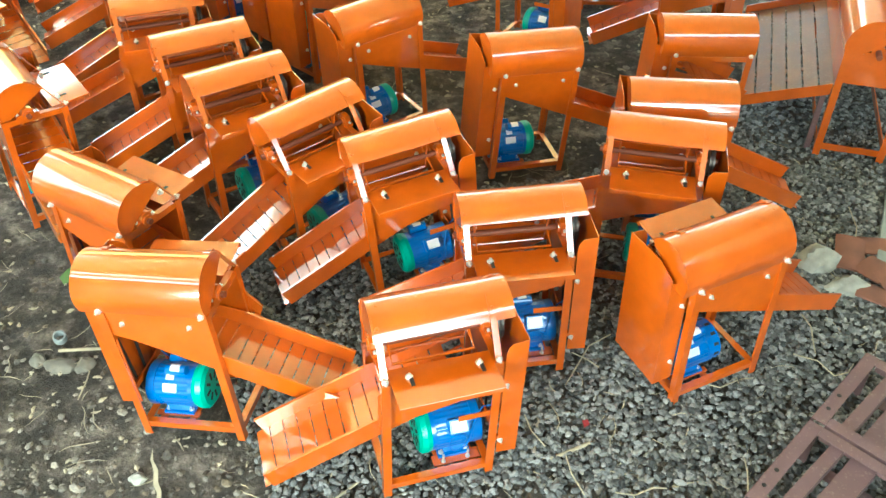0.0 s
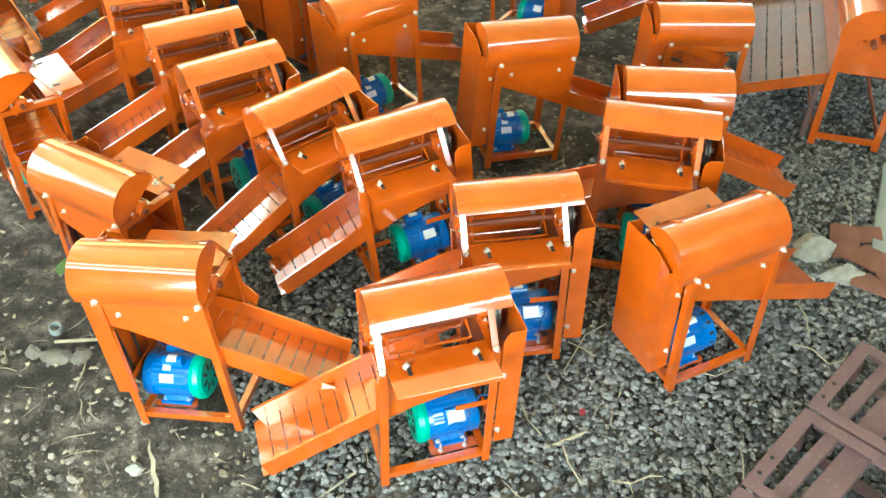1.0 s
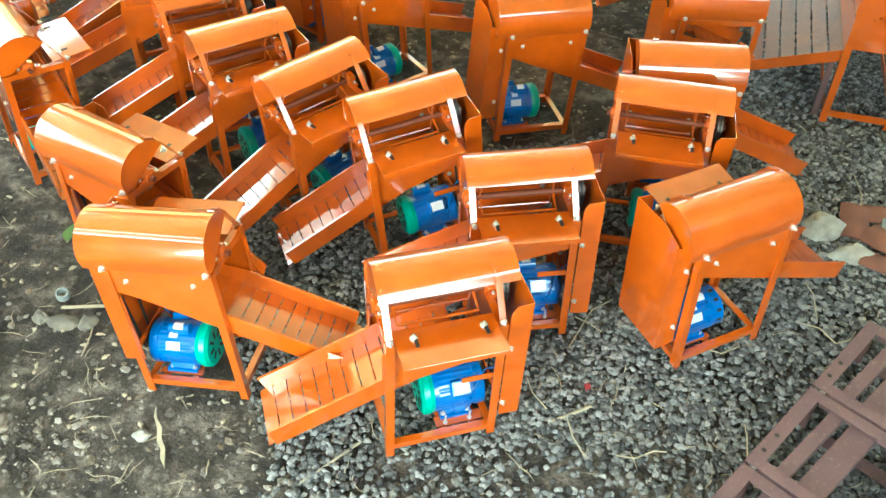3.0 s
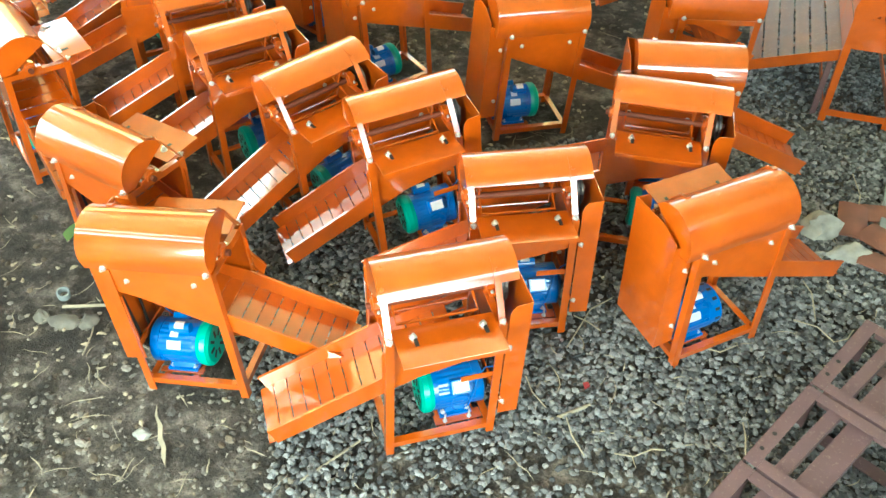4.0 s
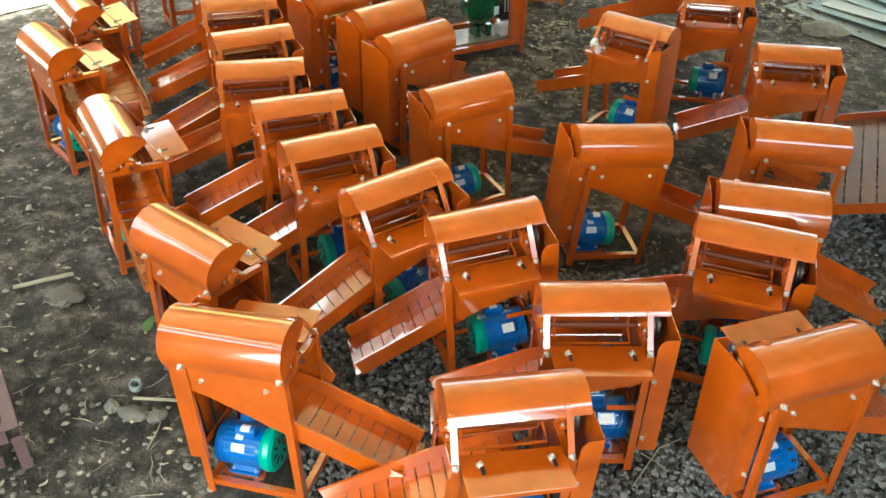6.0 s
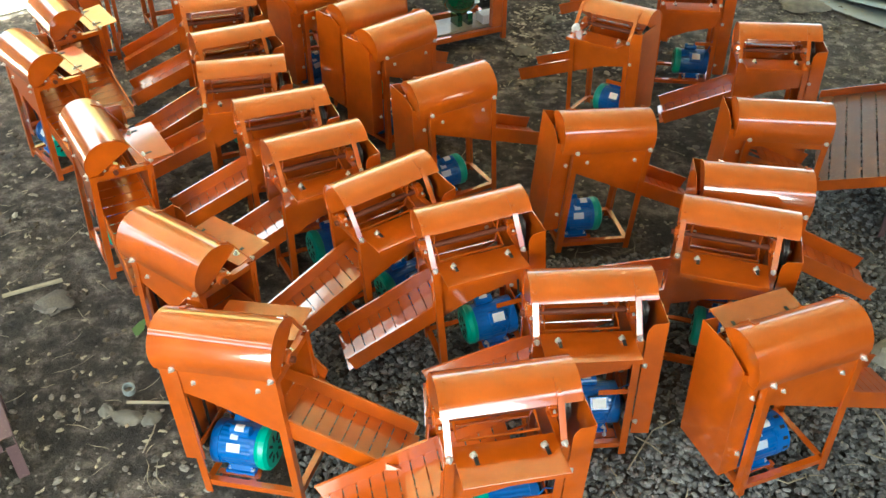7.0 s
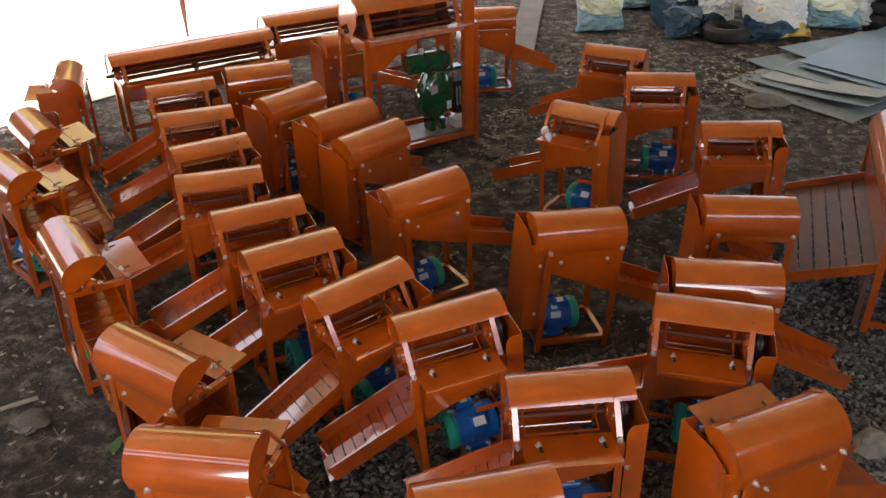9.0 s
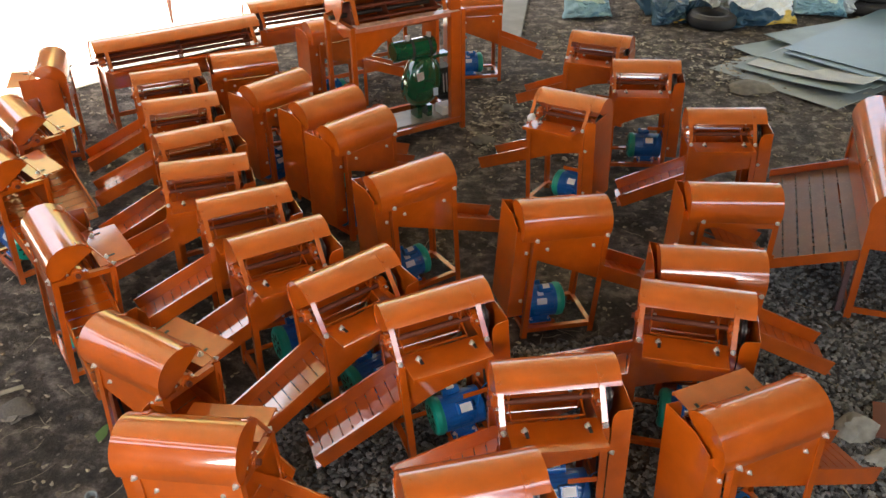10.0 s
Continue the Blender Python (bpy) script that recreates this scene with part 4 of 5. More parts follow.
# Scuffed shelf paint, whitened to carry the yard's reflection in its colour.
SHELF_GLARE = painted("scuffed_shelf_with_glare", (0.72, 0.46, 0.40), 0.30, 0.5, patch=30, spread=0.4, dirtiness=0.6, dirt=(0.5, 0.4, 0.36))
BEDPAINT = painted("bare_steel_plate", (0.22, 0.18, 0.14), 0.4, 0.2, spread=0.3, dirtiness=0.5)
engine_thresher(pose(-0.90, 6.55, 0.003, 0, 0, 32))


# ---- mauve primed frames in front ----
def primed_frame(m):
    root = thing("steel_frame", "mauve primed angle-iron machine frame lying on gravel", "frame", "primed frames", m)
    lx, ly, hz = 0.475, 0.62, 0.25
    for y in (0, ly):
        bm = bm_new()
        box(bm, 0, lx, y - 0.0, y + 0.004, hz - 0.055, hz)
        box(bm, 0, lx, y if y == 0 else y - 0.05, y + 0.055 if y == 0 else y + 0.004, hz - 0.004, hz)
        part("long_rail", bm, MAUVE, root)
    for x in (0, lx):
        bm = bm_new()
        x0, x1 = (x, x + 0.05) if x == 0 else (x - 0.05, x)
        box(bm, x0, x1, 0.056, ly - 0.052, hz - 0.0045, hz - 0.0005)
        box(bm, x if x == 0 else x - 0.004, x + 0.004 if x == 0 else x, 0.056, ly - 0.052, hz - 0.07, hz - 0.005)
        part("cross_rail", bm, MAUVE, root)
        for y in (0.0, ly):
            bm = bm_new()
            sx, sy = (1 if x == 0 else -1), (1 if y == 0 else -1)
            angle_leg(bm, x, y, -sx, -sy, 0.0, hz - 0.056, 0.045, 0.004)
            part("leg", bm, MAUVE, root)
    for y, z, wide in ((0.122, 0.222, 0.048), (0.225, 0.205, 0.095), (0.47, 0.205, 0.06)):
        bm = bm_new()
        beam(bm, (0.012, y + 0.012, z), (lx - 0.012, y - 0.006, z + 0.008), wide, 0.004)
        beam(bm, (0.012, y + wide / 2 + 0.012, z - 0.022), (lx - 0.012, y + wide / 2 - 0.006, z - 0.014), 0.004, 0.04)
        part("brace", bm, MAUVE, root)
    bm = bm_new()
    beam(bm, (0.03, 0.10, 0.06), (0.03, 0.56, 0.06), 0.06, 0.004)
    part("lower_rail", bm, MAUVE, root)
    for x in (0.30, 0.39):
        bm = bm_new()
        rod(bm, (x, 0.026, hz + 0.0002), (x, 0.026, hz + 0.0012), 0.009, 10)
        part("bolt_hole", bm, BLACK, root, "dark bolt hole")
    return root


# their long edge runs from the front towards the back; the width lies to the east
U = Vector((math.cos(radians(44.5)), math.sin(radians(44.5)), 0))
P0 = Vector((1.096, 1.745, 0.003))
first_frame = None
for k in (-1, 0, 1):
    q = P0 + U * (0.49 * k + 0.475)
    place = pose(q.x, q.y, q.z, 0, 0, 44.5 + 180)
    if first_frame is None:
        first_frame = primed_frame(place)
    else:
        copy_thing(first_frame, place)
copy_thing(first_frame, pose(-1.98, 2.26, 0.003, 0, 0, 128))


# ---- stack of sheets, plank, sacks ----
def sheet(m, lx, ly, t, curl, material, label):
    bm = bm_new()
    n = 14
    top = [[None] * (n + 1) for _ in range(n + 1)]
    bot = [[None] * (n + 1) for _ in range(n + 1)]
    for i in range(n + 1):
        for j in range(n + 1):
            u, v = i / n, j / n
            z = curl * ((1 - u) ** 3) * ((1 - v) ** 2) + 0.003 * noise.noise(Vector((u * 2 + lx * 7, v * 2, t * 90)))
            top[i][j] = bm.verts.new((u * lx, v * ly, z + t))
            bot[i][j] = bm.verts.new((u * lx, v * ly, z))
    for i in range(n):
        for j in range(n):
            bm.faces.new((top[i][j], top[i + 1][j], top[i + 1][j + 1], top[i][j + 1]))
            bm.faces.new((bot[i][j], bot[i][j + 1], bot[i + 1][j + 1], bot[i + 1][j]))
    for i in range(n):
        for a, b in (((i, 0), (i + 1, 0)), ((i + 1, n), (i, n)), ((0, i + 1), (0, i)), ((n, i), (n, i + 1))):
            bm.faces.new((bot[a[0]][a[1]], bot[b[0]][b[1]], top[b[0]][b[1]], top[a[0]][a[1]]))
    ob = part("metal_sheet", bm, material, None, "", m)
    return tagged(ob, label, "sheet", "stacked sheets")


WHITEBOARD = painted("off_white_board", (0.37, 0.39, 0.365), 0.6, 0.0, patch=4.0, spread=0.2, dirtiness=0.4)
BLUESHEET = painted("blue_grey_sheet", (0.125, 0.195, 0.225), 0.45, 0.0, patch=2.5, spread=0.2, dirtiness=0.35, dirt=(0.33, 0.34, 0.33))
for x, y, z, turn, lx, ly, curl, mt, lab in (
        (3.34, 7.44, 0.010, 38.0, 2.4, 1.42, 0.00, GREYBOARD, "pale grey weathered sheet at the bottom of a stack"),
        (3.30, 8.20, 0.025, 24.0, 2.3, 1.10, 0.03, SHEETGREY, "grey sheet metal lying aslant in a stack"),
        (3.52, 7.60, 0.040, 42.0, 2.4, 1.25, 0.06, SHEETGREY, "grey sheet metal lying in a stack"),
        (3.66, 7.72, 0.056, 45.0, 2.2, 1.18, 0.09, WHITEBOARD, "pale off-white sheet with a lifted corner"),
        (3.80, 7.80, 0.072, 40.0, 2.3, 1.22, 0.00, SHEETGREY, "grey sheet metal lying in a stack"),
        (3.78, 8.35, 0.087, 26.0, 2.2, 1.20, 0.02, SHEETGREY, "grey sheet metal lying aslant in a stack"),
        (4.04, 7.80, 0.102, 39.0, 2.2, 1.24, 0.00, BLUESHEET, "blue-grey sheet metal near the top of a stack"),
        (4.10, 7.95, 0.117, 42.0, 2.2, 1.22, 0.00, BLUESHEET, "smooth blue-grey sheet on top of a stack")):
    sheet(pose(x, y, z, 0, 0, turn), lx, ly, 0.005, curl, mt, lab)

PLANKGREY = painted("dirty_grey_plank", (0.20, 0.20, 0.19), 0.8, 0.0, patch=3.0, spread=0.3, dirtiness=0.5, dirt=(0.12, 0.1, 0.08))
bm = bm_new()
box(bm, -0.15, 0.15, 0, 2.6, 0.0, 0.05)
bevelled(bm, 0.006)
tagged(part("plank", bm, PLANKGREY, None, "", pose(0.42, 9.35, 0.0, 0, 0, -6.5)), "pale grey weathered plank lying on the earth", "plank")


def sack_material(name, low, high, patch):
    """A woven sack: one colour below, another above, with printed patches."""
    m, n, l, bs = mat(name)
    tc = n.new("ShaderNodeTexCoord")
    sep = n.new("ShaderNodeSeparateXYZ")
    l.new(tc.outputs["Object"], sep.inputs[0])
    t = noise_node(n, l, 2.2, 1.0)
    half = n.new("ShaderNodeMath")
    half.operation = "MULTIPLY_ADD"
    half.inputs[1].default_value = 0.55
    l.new(t.outputs["Fac"], half.inputs[0])
    l.new(sep.outputs["Z"], half.inputs[2])
    r = ramp(n, l, half.outputs[0], [(0.0, low), (0.47, high)])
    r.color_ramp.interpolation = "CONSTANT"
    pn = noise_node(n, l, 3.6, 0.5)
    pf = ramp(n, l, pn.outputs["Fac"], [(0.60, (0, 0, 0)), (0.62, (1, 1, 1))])
    pm = n.new("ShaderNodeMix")
    pm.data_type = "RGBA"
    l.new(pf.outputs["Color"], pm.inputs["Factor"])
    l.new(r.outputs["Color"], pm.inputs["A"])
    pm.inputs["B"].default_value = (*patch, 1)
    f = noise_node(n, l, 18.0, 5.0, 0.7)
    g = ramp(n, l, f.outputs["Fac"], [(0.35, (0.78, 0.78, 0.76)), (0.65, (1.0, 1.0, 1.0))])
    mix = n.new("ShaderNodeMix")
    mix.data_type, mix.blend_type = "RGBA", "MULTIPLY"
    mix.inputs["Factor"].default_value = 1.0
    l.new(pm.outputs["Result"], mix.inputs["A"])
    l.new(g.outputs["Color"], mix.inputs["B"])
    l.new(mix.outputs["Result"], bs.inputs["Base Color"])
    bs.inputs["Roughness"].default_value = 0.4
    bump(n, l, bs, f.outputs["Fac"], 0.35, 0.03)
    return m


NAVY, PALE, GOLD = (0.022, 0.075, 0.13), (0.80, 0.84, 0.86), (0.68, 0.46, 0.08)
SACKS = [sack_material("printed_sack_blue", NAVY, PALE, GOLD),
         sack_material("printed_sack_yellow", NAVY, (0.05, 0.10, 0.15), GOLD),
         sack_material("printed_sack_green", (0.26, 0.44, 0.52), (0.66, 0.74, 0.60), (0.10, 0.24, 0.34)),
         sack_material("white_woven_sack", (0.50, 0.54, 0.56), (0.80, 0.83, 0.85), (0.30, 0.36, 0.40))]


def sack(x, y, w, t, h, turn, lean, k, seed):
    """A half-empty sack: two skins joined at a seam with pinched corners, slumped and creased."""
    bm = bm_new()
    n = 34
    off = Vector((seed * 7.1, seed * 3.3, seed * 1.7))

    def skin(i, j, side):
        u, v = 2 * i / n - 1, 2 * j / n - 1
        full = ((1 - abs(u) ** 2.6) * (1 - abs(v) ** 2.6)) ** 0.5
        pull = 1.0 - 0.16 * (1 - u * u) * abs(v) ** 3
        waist = 1.0 - 0.18 * (1 - v * v) * abs(u) ** 3
        q = Vector((u * 1.3, v * 1.3, 0.6 * side)) + off
        slump = 0.45 * noise.noise(q * 0.7)
        fold = abs(noise.noise(Vector((q.x * 1.4 + q.y * 0.8, q.y * 2.4 - q.x, q.z)))) + 0.5 * abs(noise.noise(q * 4.2))
        d = side * t * full * (0.75 + slump + 0.5 * (v < 0) * -v * 0.5) - side * t * 0.55 * min(full * 2, 1) * (0.35 - fold) * 0.8
        px = w * u * waist + 0.10 * w * noise.noise(q * 1.1 + Vector((5, 0, 0)))
        pz = h * (0.5 + 0.5 * v * pull) + 0.14 * h * noise.noise(q * 0.9 + Vector((0, 9, 0))) * (v + 1)
        return Vector((px, d + lean * pz, max(pz, 0.0)))

    grid = {}
    for i in range(n + 1):
        for j in range(n + 1):
            rim = i in (0, n) or j in (0, n)
            for side in (-1, 1):
                grid[i, j, side] = grid[i, j, -1] if rim and side == 1 else bm.verts.new(skin(i, j, side))
    for side in (-1, 1):
        for i in range(n):
            for j in range(n):
                bm.faces.new([grid[a, b, side] for a, b in ((i, j), (i + 1, j), (i + 1, j + 1), (i, j + 1))])
    ob = part("sack", bm, SACKS[k], None, "", pose(x, y, -0.01, 0, 0, turn))
    tagged(ob, ("crumpled blue and white printed plastic sack", "crumpled dark blue and yellow plastic sack", "crumpled pale green and white plastic sack", "crumpled white plastic sack")[k], "sack", "heap of old sacks")


for x, y, w, t, h, turn, lean, k, seed in (
        (1.44, 10.40, 0.32, 0.22, 0.40, 8, 0.55, 2, 1), (2.12, 11.45, 0.40, 0.22, 0.34, 10, 0.6, 2, 2), (2.29, 10.62, 0.20, 0.20, 0.40, 50, 0.3, 1, 3),
        (2.38, 10.14, 0.24, 0.22, 0.31, 12, 0.5, 1, 4), (2.78, 10.36, 0.25, 0.20, 0.52, -8, 0.3, 0, 5), (3.19, 10.72, 0.27, 0.22, 0.40, 15, 0.4, 3, 6),
        (3.42, 10.02, 0.44, 0.24, 0.50, 12, 0.45, 0, 7), (4.21, 10.45, 0.34, 0.22, 0.34, -12, 0.5, 2, 8), (4.60, 10.55, 0.18, 0.20, 0.40, 30, 0.2, 3, 9),
        (2.95, 10.95, 0.30, 0.22, 0.50, 20, 0.3, 3, 10), (2.62, 11.00, 0.28, 0.24, 0.46, 10, 0.4, 0, 11), (3.95, 10.95, 0.34, 0.24, 0.40, 25, 0.4, 1, 12),
        (4.95, 10.95, 0.30, 0.24, 0.36, -5, 0.4, 1, 13)):
    sack(x, y, w, t, h, turn, lean, k, seed)
# old tyre among the sacks
bm = bm_new()
vs = [[bm.verts.new(((0.21 + 0.08 * math.cos(radians(36 * j))) * math.cos(radians(10 * i)), (0.21 + 0.08 * math.cos(radians(36 * j))) * math.sin(radians(10 * i)), 0.085 + 0.085 * math.sin(radians(36 * j)))) for j in range(10)] for i in range(36)]
for i in range(36):
    for j in range(10):
        bm.faces.new((vs[i][j], vs[(i + 1) % 36][j], vs[(i + 1) % 36][(j + 1) % 10], vs[i][(j + 1) % 10]))
old_tyre = tagged(part("tyre", bm, BLACK, None, "", pose(2.84, 10.06, -0.004)), "worn black rubber tyre lying before the sacks", "tyre", "old tyres")
for x, y, z, turn in ((4.86, 10.55, -0.004, 0), (4.89, 10.57, 0.164, 40), (4.85, 10.54, 0.332, 15)):
    o = copy_thing(old_tyre, pose(x, y, z, 0, 0, turn))
    o["label"] = "worn black rubber tyre stacked beside the sacks"

# thin post standing in the sunlit yard
post = thing("post", "slim rusty post standing in the sunlit yard", "post", "", pose(-3.55, 10.2, 0.0))
bm = bm_new()
rod(bm, (0, 0, -0.02), (0.0, 0, 0.62), 0.012, 10, 0.045)
part("stem", bm, CLAY, post)
bm = bm_new()
rod(bm, (-0.12, 0, 0.62), (0.16, 0, 0.63), 0.02, 10)
part("crosspiece", bm, CLAY, post)
bm = bm_new()
rod(bm, (0, 0, 0.64), (0.0, 0, 1.1), 0.03, 10, 0.02)
part("upper_stem", bm, CLAY, post)


# ---- rocks, shards and other loose pieces ----
def rock(name, label, category, x, y, s, turn, material, seed, sink=0.15):
    bm = bm_new()
    bmesh.ops.create_icosphere(bm, subdivisions=3, radius=1.0)
    for v in bm.verts:
        p = v.co.copy()
        q = p * 1.2 + Vector((seed * 5.7, seed * 1.9, seed))
        p *= 0.85 + 0.42 * noise.noise(q) + 0.20 * noise.noise(q * 2.6) + 0.08 * noise.noise(q * 7.0)
        for ax in (Vector((0.8, 0.3, 0.5)), Vector((-0.5, 0.7, 0.5)), Vector((0.1, -0.8, 0.6)), Vector((-0.8, -0.4, 0.4))):
            ax = ax.normalized()
            over = p.dot(ax) - 0.68
            if over > 0:
                p -= ax * over * 0.9
        v.co = Vector((p.x * s[0], p.y * s[1], p.z * s[2]))
    ob = part(name, bm, material, None, "", pose(x, y, s[2] * (1 - 2 * sink) * 0.8, 0, 0, turn))
    tagged(ob, label, category)


rock("rock", "pale angular rock lying on gravel", "rock", 1.92, 3.25, (0.125, 0.095, 0.075), 20, ROCK, 1)
rock("rock", "pale yellowish rock lying on gravel", "rock", 2.01, 3.06, (0.115, 0.07, 0.06), 10, ROCK, 2)
rock("rock", "flat grey stone bedded in bare earth", "rock", -1.68, 2.60, (0.10, 0.055, 0.022), -5, STONE, 3)
rock("rock", "rounded grey stone beside a flat one", "rock", -1.79, 2.63, (0.04, 0.05, 0.03), 40, STONE, 4)
rock("rock", "brown stone on bare earth", "rock", -1.57, 2.60, (0.055, 0.045, 0.028), 60, STONE, 5)
rock("rock", "half-buried grey stone on bare earth", "rock", -2.36, 3.35, (0.12, 0.10, 0.04), 30, PEBBLE, 6)
rock("rock", "flat grey stone before the sheets", "rock", 2.72, 8.00, (0.26, 0.20, 0.045), 10, STONE, 7)
rock("rock", "grey stone near the engine frame", "rock", 0.36, 7.45, (0.09, 0.07, 0.045), 70, STONE, 8)
rock("rock", "grey stone near the engine frame", "rock", 0.12, 6.75, (0.12, 0.09, 0.05), 15, STONE, 9)
rock("rock", "small white stone on bare earth", "rock", -1.18, 2.00, (0.04, 0.032, 0.026), 15, ROCK, 10)


def shard(x, y, lx, ly, turn, tilt, bend):
    bm = bm_new()
    pts = [(-lx / 2 + lx * i / 8, bend * (1 - ((i - 4) / 4) ** 2)) for i in range(9)]
    strip(bm, pts, -ly / 2, ly / 2, 0.012)
    bmesh.ops.rotate(bm, verts=bm.verts[:], matrix=Matrix.Rotation(radians(90), 3, "Z"))
    ob = part("tile_shard", bm, CLAY, None, "", pose(x, y, 0.022, tilt, tilt * 0.6, turn))
    tagged(ob, "broken red clay roof tile piece on gravel", "tile", "broken tiles")


shard(2.10, 3.30, 0.14, 0.24, -20, 6, 0.012)
shard(2.19, 3.18, 0.16, 0.14, 35, -5, 0.02)
shard(2.12, 3.00, 0.12, 0.18, 60, 4, 0.008)
shard(2.26, 3.08, 0.18, 0.16, 10, 5, 0.02)
shard(2.24, 3.36, 0.12, 0.14, 75, -6, 0.01)

bm = bm_new()
box(bm, -0.06, 0.06, -0.45, 0.45, 0.0, 0.03)
bevelled(bm, 0.003)
tagged(part("board", bm, GREYBOARD, None, "", pose(2.43, 3.55, 0.012, 0, 0, -26)), "pale bluish weathered board lying on gravel", "board")

# pipe socket at the foot of a thresher
bm = bm_new()
prof = [(0.026, 0.0), (0.034, 0.0), (0.036, 0.02), (0.034, 0.042), (0.026, 0.042)]
ring = [[bm.verts.new((r * math.cos(radians(15 * i)), r * math.sin(radians(15 * i)), z)) for r, z in prof] for i in range(24)]
for i in range(24):
    for j in range(5):
        bm.faces.new((ring[i][j], ring[(i + 1) % 24][j], ring[(i + 1) % 24][(j + 1) % 5], ring[i][(j + 1) % 5]))
tagged(part("pipe_socket", bm, GREYBOARD, None, "", pose(-1.735, 2.765, 0.004, 12, 8, 0) @ Matrix.Scale(0.85, 4)), "pale grey plastic pipe socket lying on bare earth", "pipe")


def stick(name, pts, r, material, label):
    bm = bm_new()
    tube(bm, pts, r)
    tagged(part(name, bm, material, None), label, "stick")


for a, b, r in (((-0.536, 1.782), (-0.303, 1.98), 0.005), ((0.456, 2.078), (0.626, 2.155), 0.008), ((-1.716, 2.689), (-1.46, 2.702), 0.008), ((-2.66, 3.385), (-2.40, 3.545), 0.012)):
    mid = ((a[0] + b[0]) / 2 + 0.004, (a[1] + b[1]) / 2, r + 0.006)
    stick("stick", [(*a, r + 0.003), mid, (*b, r + 0.004)], r, STRAW, "dry pale stick on the ground")
for way in (
        ((1.6, 2.62), (1.69, 2.57), (1.74, 2.49), (1.8, 2.5), (1.85, 2.56)),
        ((1.23, 2.06), (1.22, 1.99), (1.2, 1.9)),
        ((0.52, 2.08), (0.53, 1.99), (0.57, 1.9)),
        ((0.37, 2.29), (0.39, 2.2), (0.44, 2.13)),
        ((0.69, 1.91), (0.76, 1.89), (0.84, 1.93), (0.89, 1.92)),
        ((0.61, 2.64), (0.67, 2.59), (0.72, 2.55)),
        ((0.56, 2.45), (0.69, 2.67), (0.8, 2.75)),
        ((1.17, 2.45), (1.22, 2.42), (1.31, 2.47)),
        ((1.72, 2.87), (1.73, 2.78), (1.7, 2.62)),
        ((-1.53, 2.39), (-1.52, 2.49), (-1.53, 2.55)),
        ((2.24, 3.69), (2.21, 3.5), (2.13, 3.32))):
    stick("straw_stalk", [(x, y, 0.028 + 0.010 * (i % 2)) for i, (x, y) in enumerate(way)], 0.0032, STRAW, "dry pale bent straw stalk on gravel")
bm = bm_new()
prism(bm, [(0.0, 0.0), (0.010, 0.05), (0.018, 0.09), (0.012, 0.14), (0.022, 0.19), (0.010, 0.24), (0.016, 0.30), (0.0, 0.25), (0.004, 0.19), (-0.008, 0.13), (0.0, 0.09), (-0.008, 0.05)], 0.0, 0.006, "z")
tagged(part("husk", bm, STRAW, None, "", pose(-1.05, 1.85, 0.006, 3, -4, 22)), "dry pale maize husk on bare earth", "husk")
SCRAP = painted("red_scrap", (0.20, 0.015, 0.02), 0.6, 0.0, spread=0.2)
bm = bm_new()
prism(bm, [(-0.012, -0.014), (0.013, -0.01), (0.015, 0.012), (-0.008, 0.016)], 0.0, 0.008, "z")
tagged(part("scrap", bm, SCRAP, None, "", pose(0.620, 2.245, 0.022, 12, -8, 20)), "small red scrap lying on gravel", "scrap")
bm = bm_new()
prism(bm, [(0.0, 0.0), (0.05, 0.03), (0.09, 0.10), (0.05, 0.09), (0.0, 0.06)], 0.0, 0.004, "z")
tagged(part("green_leaf", bm, GREENLEAF, None, "", pose(-1.83, 3.12, 0.012, 14, 5, 40)), "fallen green leaf on bare earth", "leaf")


# ---- crushed stone, pebbles, straw and leaf litter ----
def inside(x, y, poly):
    c = False
    for (x0, y0), (x1, y1) in zip(poly, poly[1:] + poly[:1]):
        if (y0 > y) != (y1 > y) and x < (x1 - x0) * (y - y0) / (y1 - y0) + x0:
            c = not c
    return c


GRAVEL_BED = [(-0.75, 1.2), (-0.62, 1.9), (-0.80, 2.4), (-1.05, 3.15), (-0.75, 3.55), (0.1, 3.85), (0.9, 4.05), (1.7, 4.75), (2.5, 5.6), (4.2, 5.9), (4.4, 1.0)]
PHI = (1 + 5 ** 0.5) / 2
ICO = np.array([(-1, PHI, 0), (1, PHI, 0), (-1, -PHI, 0), (1, -PHI, 0), (0, -1, PHI), (0, 1, PHI), (0, -1, -PHI), (0, 1, -PHI), (PHI, 0, -1), (PHI, 0, 1), (-PHI, 0, -1), (-PHI, 0, 1)]) / math.sqrt(1 + PHI * PHI)
ICOF = np.array([(0, 11, 5), (0, 5, 1), (0, 1, 7), (0, 7, 10), (0, 10, 11), (1, 5, 9), (5, 11, 4), (11, 10, 2), (10, 7, 6), (7, 1, 8), (3, 9, 4), (3, 4, 2), (3, 2, 6), (3, 6, 8), (3, 8, 9), (4, 9, 5), (2, 4, 11), (6, 2, 10), (8, 6, 7), (9, 8, 1)])


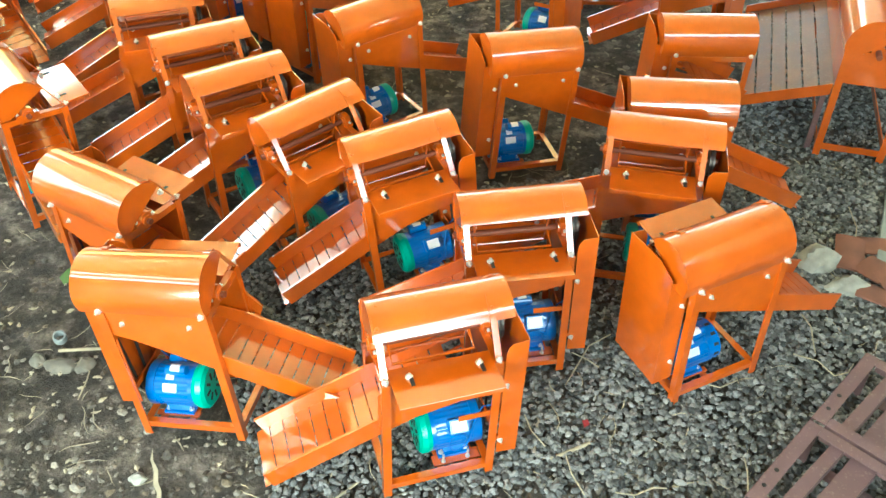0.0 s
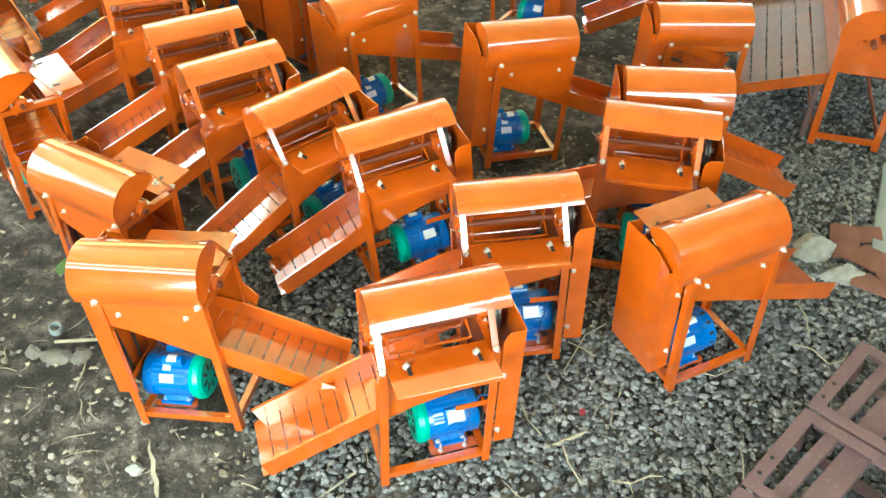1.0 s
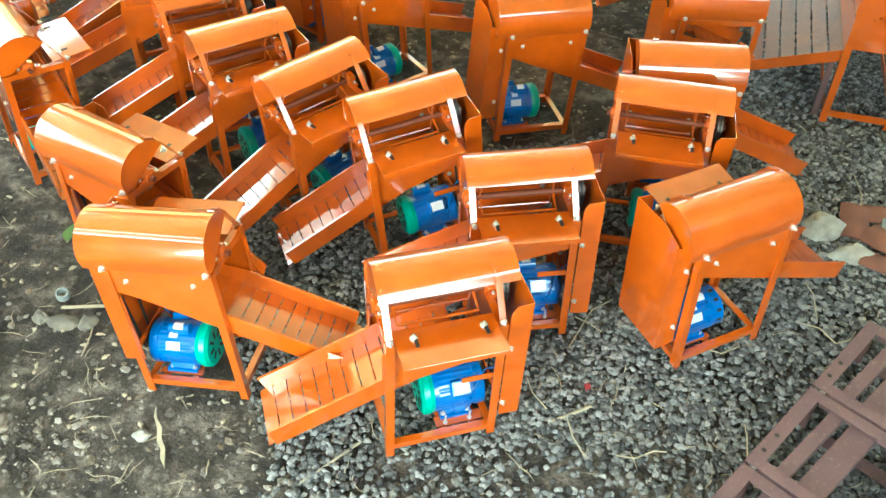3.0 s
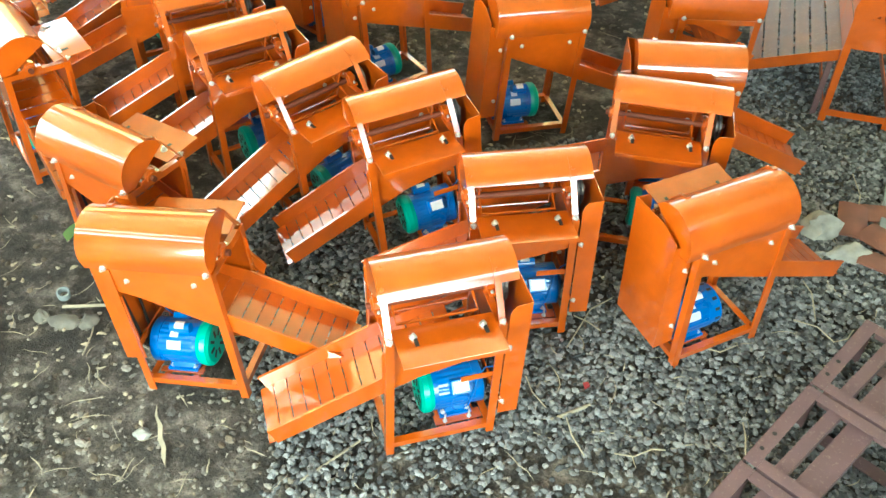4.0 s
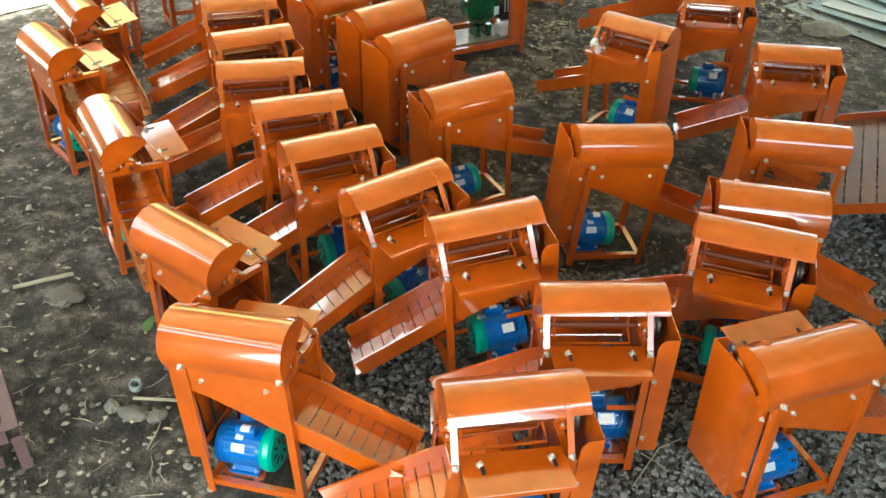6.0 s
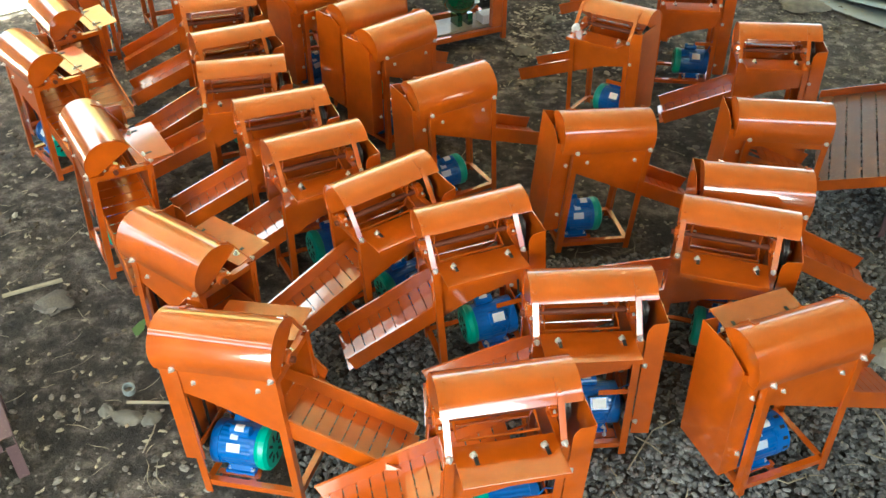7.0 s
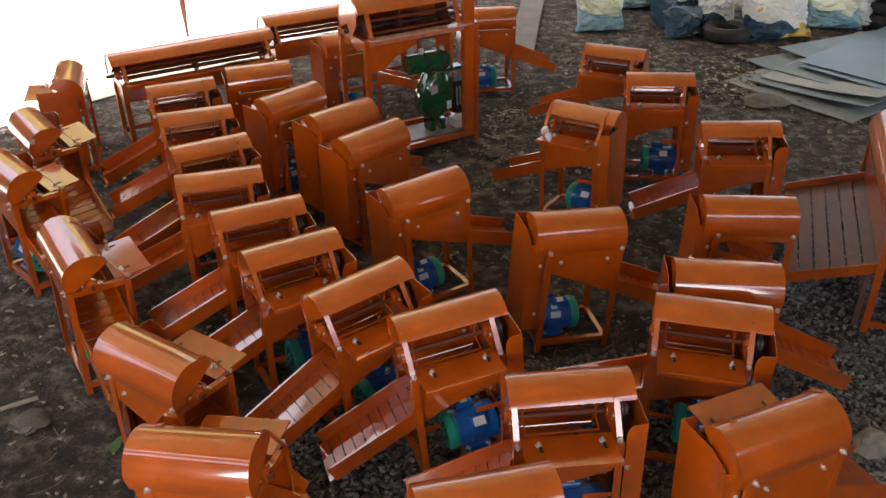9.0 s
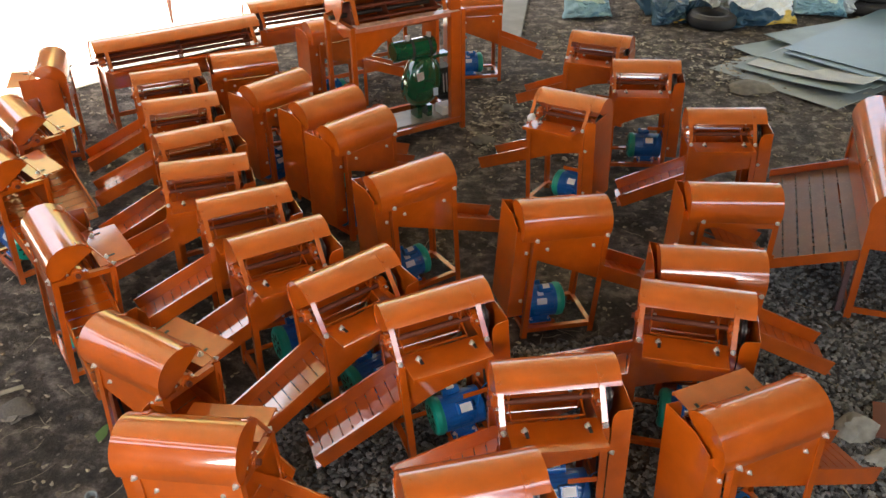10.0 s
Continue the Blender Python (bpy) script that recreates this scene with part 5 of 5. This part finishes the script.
def scatter(name, label, places, material, rng, flat=0.64, rough=0.19):
    verts, faces = [], []
    for k, (x, y, z, s) in enumerate(places):
        v = ICO * (1 + rough * rng.standard_normal((12, 1)).clip(-1.4, 1.4))
        v = v * (s * rng.uniform(0.75, 1.3), s * rng.uniform(0.6, 1.0), s * flat * rng.uniform(0.75, 1.15))
        a, b = rng.uniform(0, 6.283), rng.uniform(-0.5, 0.5)
        ca, sa, cb, sb = math.cos(a), math.sin(a), math.cos(b), math.sin(b)
        v = v @ np.array([[1, 0, 0], [0, cb, sb], [0, -sb, cb]]) @ np.array([[ca, sa, 0], [-sa, ca, 0], [0, 0, 1]])
        verts.append(v + (x, y, z))
        faces.append(ICOF + 12 * k)
    me = bpy.data.meshes.new(name)
    me.from_pydata(np.concatenate(verts).tolist(), [], np.concatenate(faces).tolist())
    me.materials.append(material)
    return tagged(new(name, me), label, kind="stuff")


rng = np.random.default_rng(4)
stones = []
for _ in range(92000):
    x, y = rng.uniform(-1.4, 3.4), rng.uniform(1.0, 6.0)
    edge = 0.22 * noise.noise(Vector((x * 2.2, y * 2.2, 3.0))) + 0.10 * noise.noise(Vector((x * 6.0, y * 6.0, 7.0)))
    if inside(x + edge, y + edge, GRAVEL_BED):
        thin = noise.noise(Vector((x * 1.1, y * 1.1, 11.0)))
        front = y < 1.95 and rng.uniform() < 0.45 and x < 1.0
        if front or (thin < -0.32 and rng.uniform() < 0.55):
            continue
        s = rng.uniform(0.008, 0.0205)
        stones.append((x, y, -0.002 + rng.uniform(0.0, 0.016), s))
scatter("gravel", "dark grey crushed stone spread over the earth", stones, GRAVEL, rng)
peb = []
for _ in range(26000):
    x, y = rng.uniform(-6.0, 5.5), rng.uniform(1.0, 11.5)
    if inside(x, y, GRAVEL_BED) and rng.uniform() < 0.8:
        continue
    if rng.uniform() > 0.30 + 0.9 * max(0.0, noise.noise(Vector((x * 0.9, y * 0.9, 5.0)))) + (0.5 if y < 2.6 else 0):
        continue
    s = rng.uniform(0.004, 0.011) if rng.uniform() < 0.8 else rng.uniform(0.012, 0.026)
    peb.append((x, y, -0.004, s))
for _ in range(5200):
    x, y = rng.uniform(-2.6, 0.3), rng.uniform(1.3, 3.0)
    if noise.noise(Vector((x * 2.3, y * 2.3, 21.0))) + 0.55 * (2.3 - y) > rng.uniform(-0.2, 0.9):
        peb.append((x, y, -0.003, 0.005 + 0.016 * rng.uniform() ** 2))
scatter("pebbles", "small earthy stones strewn on the ground", peb, PEBBLE, rng)


clods = []
for _ in range(9000):
    x, y = rng.uniform(-5.5, 5.0), rng.uniform(1.0, 11.0)
    if inside(x, y, GRAVEL_BED) or noise.noise(Vector((x * 1.4, y * 1.4, 9.0))) < -0.05:
        continue
    clods.append((x, y, -0.006, rng.uniform(0.008, 0.026)))
scatter("clods", "dark clods of earth on the ground", clods, CLOD, rng, 0.55, 0.2)


def litter(name, label, count, area, material, length, width, kink, height=0.012, density=None):
    """Many thin bent strips lying about."""
    verts, faces = [], []
    for _ in range(count):
        x, y = rng.uniform(area[0], area[1]), rng.uniform(area[2], area[3])
        if density is not None and not density(x, y):
            continue
        n = 4
        ln, w, a = rng.uniform(*length), rng.uniform(*width), rng.uniform(0, 6.283)
        base = len(verts)
        z = height + rng.uniform(-0.003, 0.006)
        for i in range(n + 1):
            ww = w * (math.sin(math.pi * (i + 0.35) / (n + 0.7))) * (rng.uniform(0.45, 1.3) if width[1] > 0.006 else 1.0)
            nx, ny = -math.sin(a), math.cos(a)
            zz = z + rng.uniform(-0.003, 0.004)
            verts += [(x - nx * ww, y - ny * ww, zz), (x, y, zz + ww * 0.5), (x + nx * ww, y + ny * ww, zz)]
            a += rng.uniform(-kink, kink)
            x, y = x + math.cos(a) * ln / n, y + math.sin(a) * ln / n
        for i in range(n):
            q = base + 3 * i
            faces += [(q, q + 1, q + 4, q + 3), (q + 1, q + 2, q + 5, q + 4)]
    me = bpy.data.meshes.new(name)
    me.from_pydata(verts, [], faces)
    me.materials.append(material)
    return tagged(new(name, me), label, kind="stuff")


litter("straw", "dry pale straw and stalks strewn on the ground", 430, (-3.2, 2.2, 1.4, 4.2), STRAW, (0.04, 0.18), (0.0012, 0.0032), 0.5, 0.014)
litter("straw_far", "dry pale straw and twigs on bare earth", 380, (-5.0, 4.5, 3.8, 11.0), STRAW, (0.05, 0.22), (0.002, 0.005), 0.5, 0.010)
litter("leaf_litter", "dead brown leaves scattered over the earth", 2600, (-5.0, 5.0, 4.0, 11.5), LEAF, (0.02, 0.085), (0.006, 0.022), 0.9, 0.010, lambda x, y: noise.noise(Vector((x * 0.8, y * 0.8, 2.0))) > -0.15 and not inside(x, y, GRAVEL_BED))
litter("pale_litter", "pale dry husks and chips on the earth", 3600, (-4.5, 4.5, 2.0, 10.5), STRAW, (0.015, 0.05), (0.006, 0.014), 0.6, 0.010, lambda x, y: not inside(x, y, GRAVEL_BED))

litter("leaf_pile", "pale dead leaves heaped before the sheets", 330, (1.7, 2.9, 8.1, 9.5), LEAF, (0.03, 0.10), (0.010, 0.028), 0.9, 0.014)
litter("leaf_drift", "dead leaves and twigs beside the engine frame", 260, (0.0, 1.1, 6.4, 7.8), LEAF, (0.03, 0.10), (0.008, 0.026), 0.9, 0.014)

# small crumpled plastic bag on a feeding shelf
bm = bm_new()
bmesh.ops.create_icosphere(bm, subdivisions=3, radius=0.028)
for v in bm.verts:
    v.co *= 0.8 + 0.7 * abs(noise.noise(v.co * 30.0))
tagged(part("plastic_bag", bm, WHITE, None, "", pose(0.436, 5.60, 0.715)), "small crumpled white plastic bag on a feeding shelf", "bag")
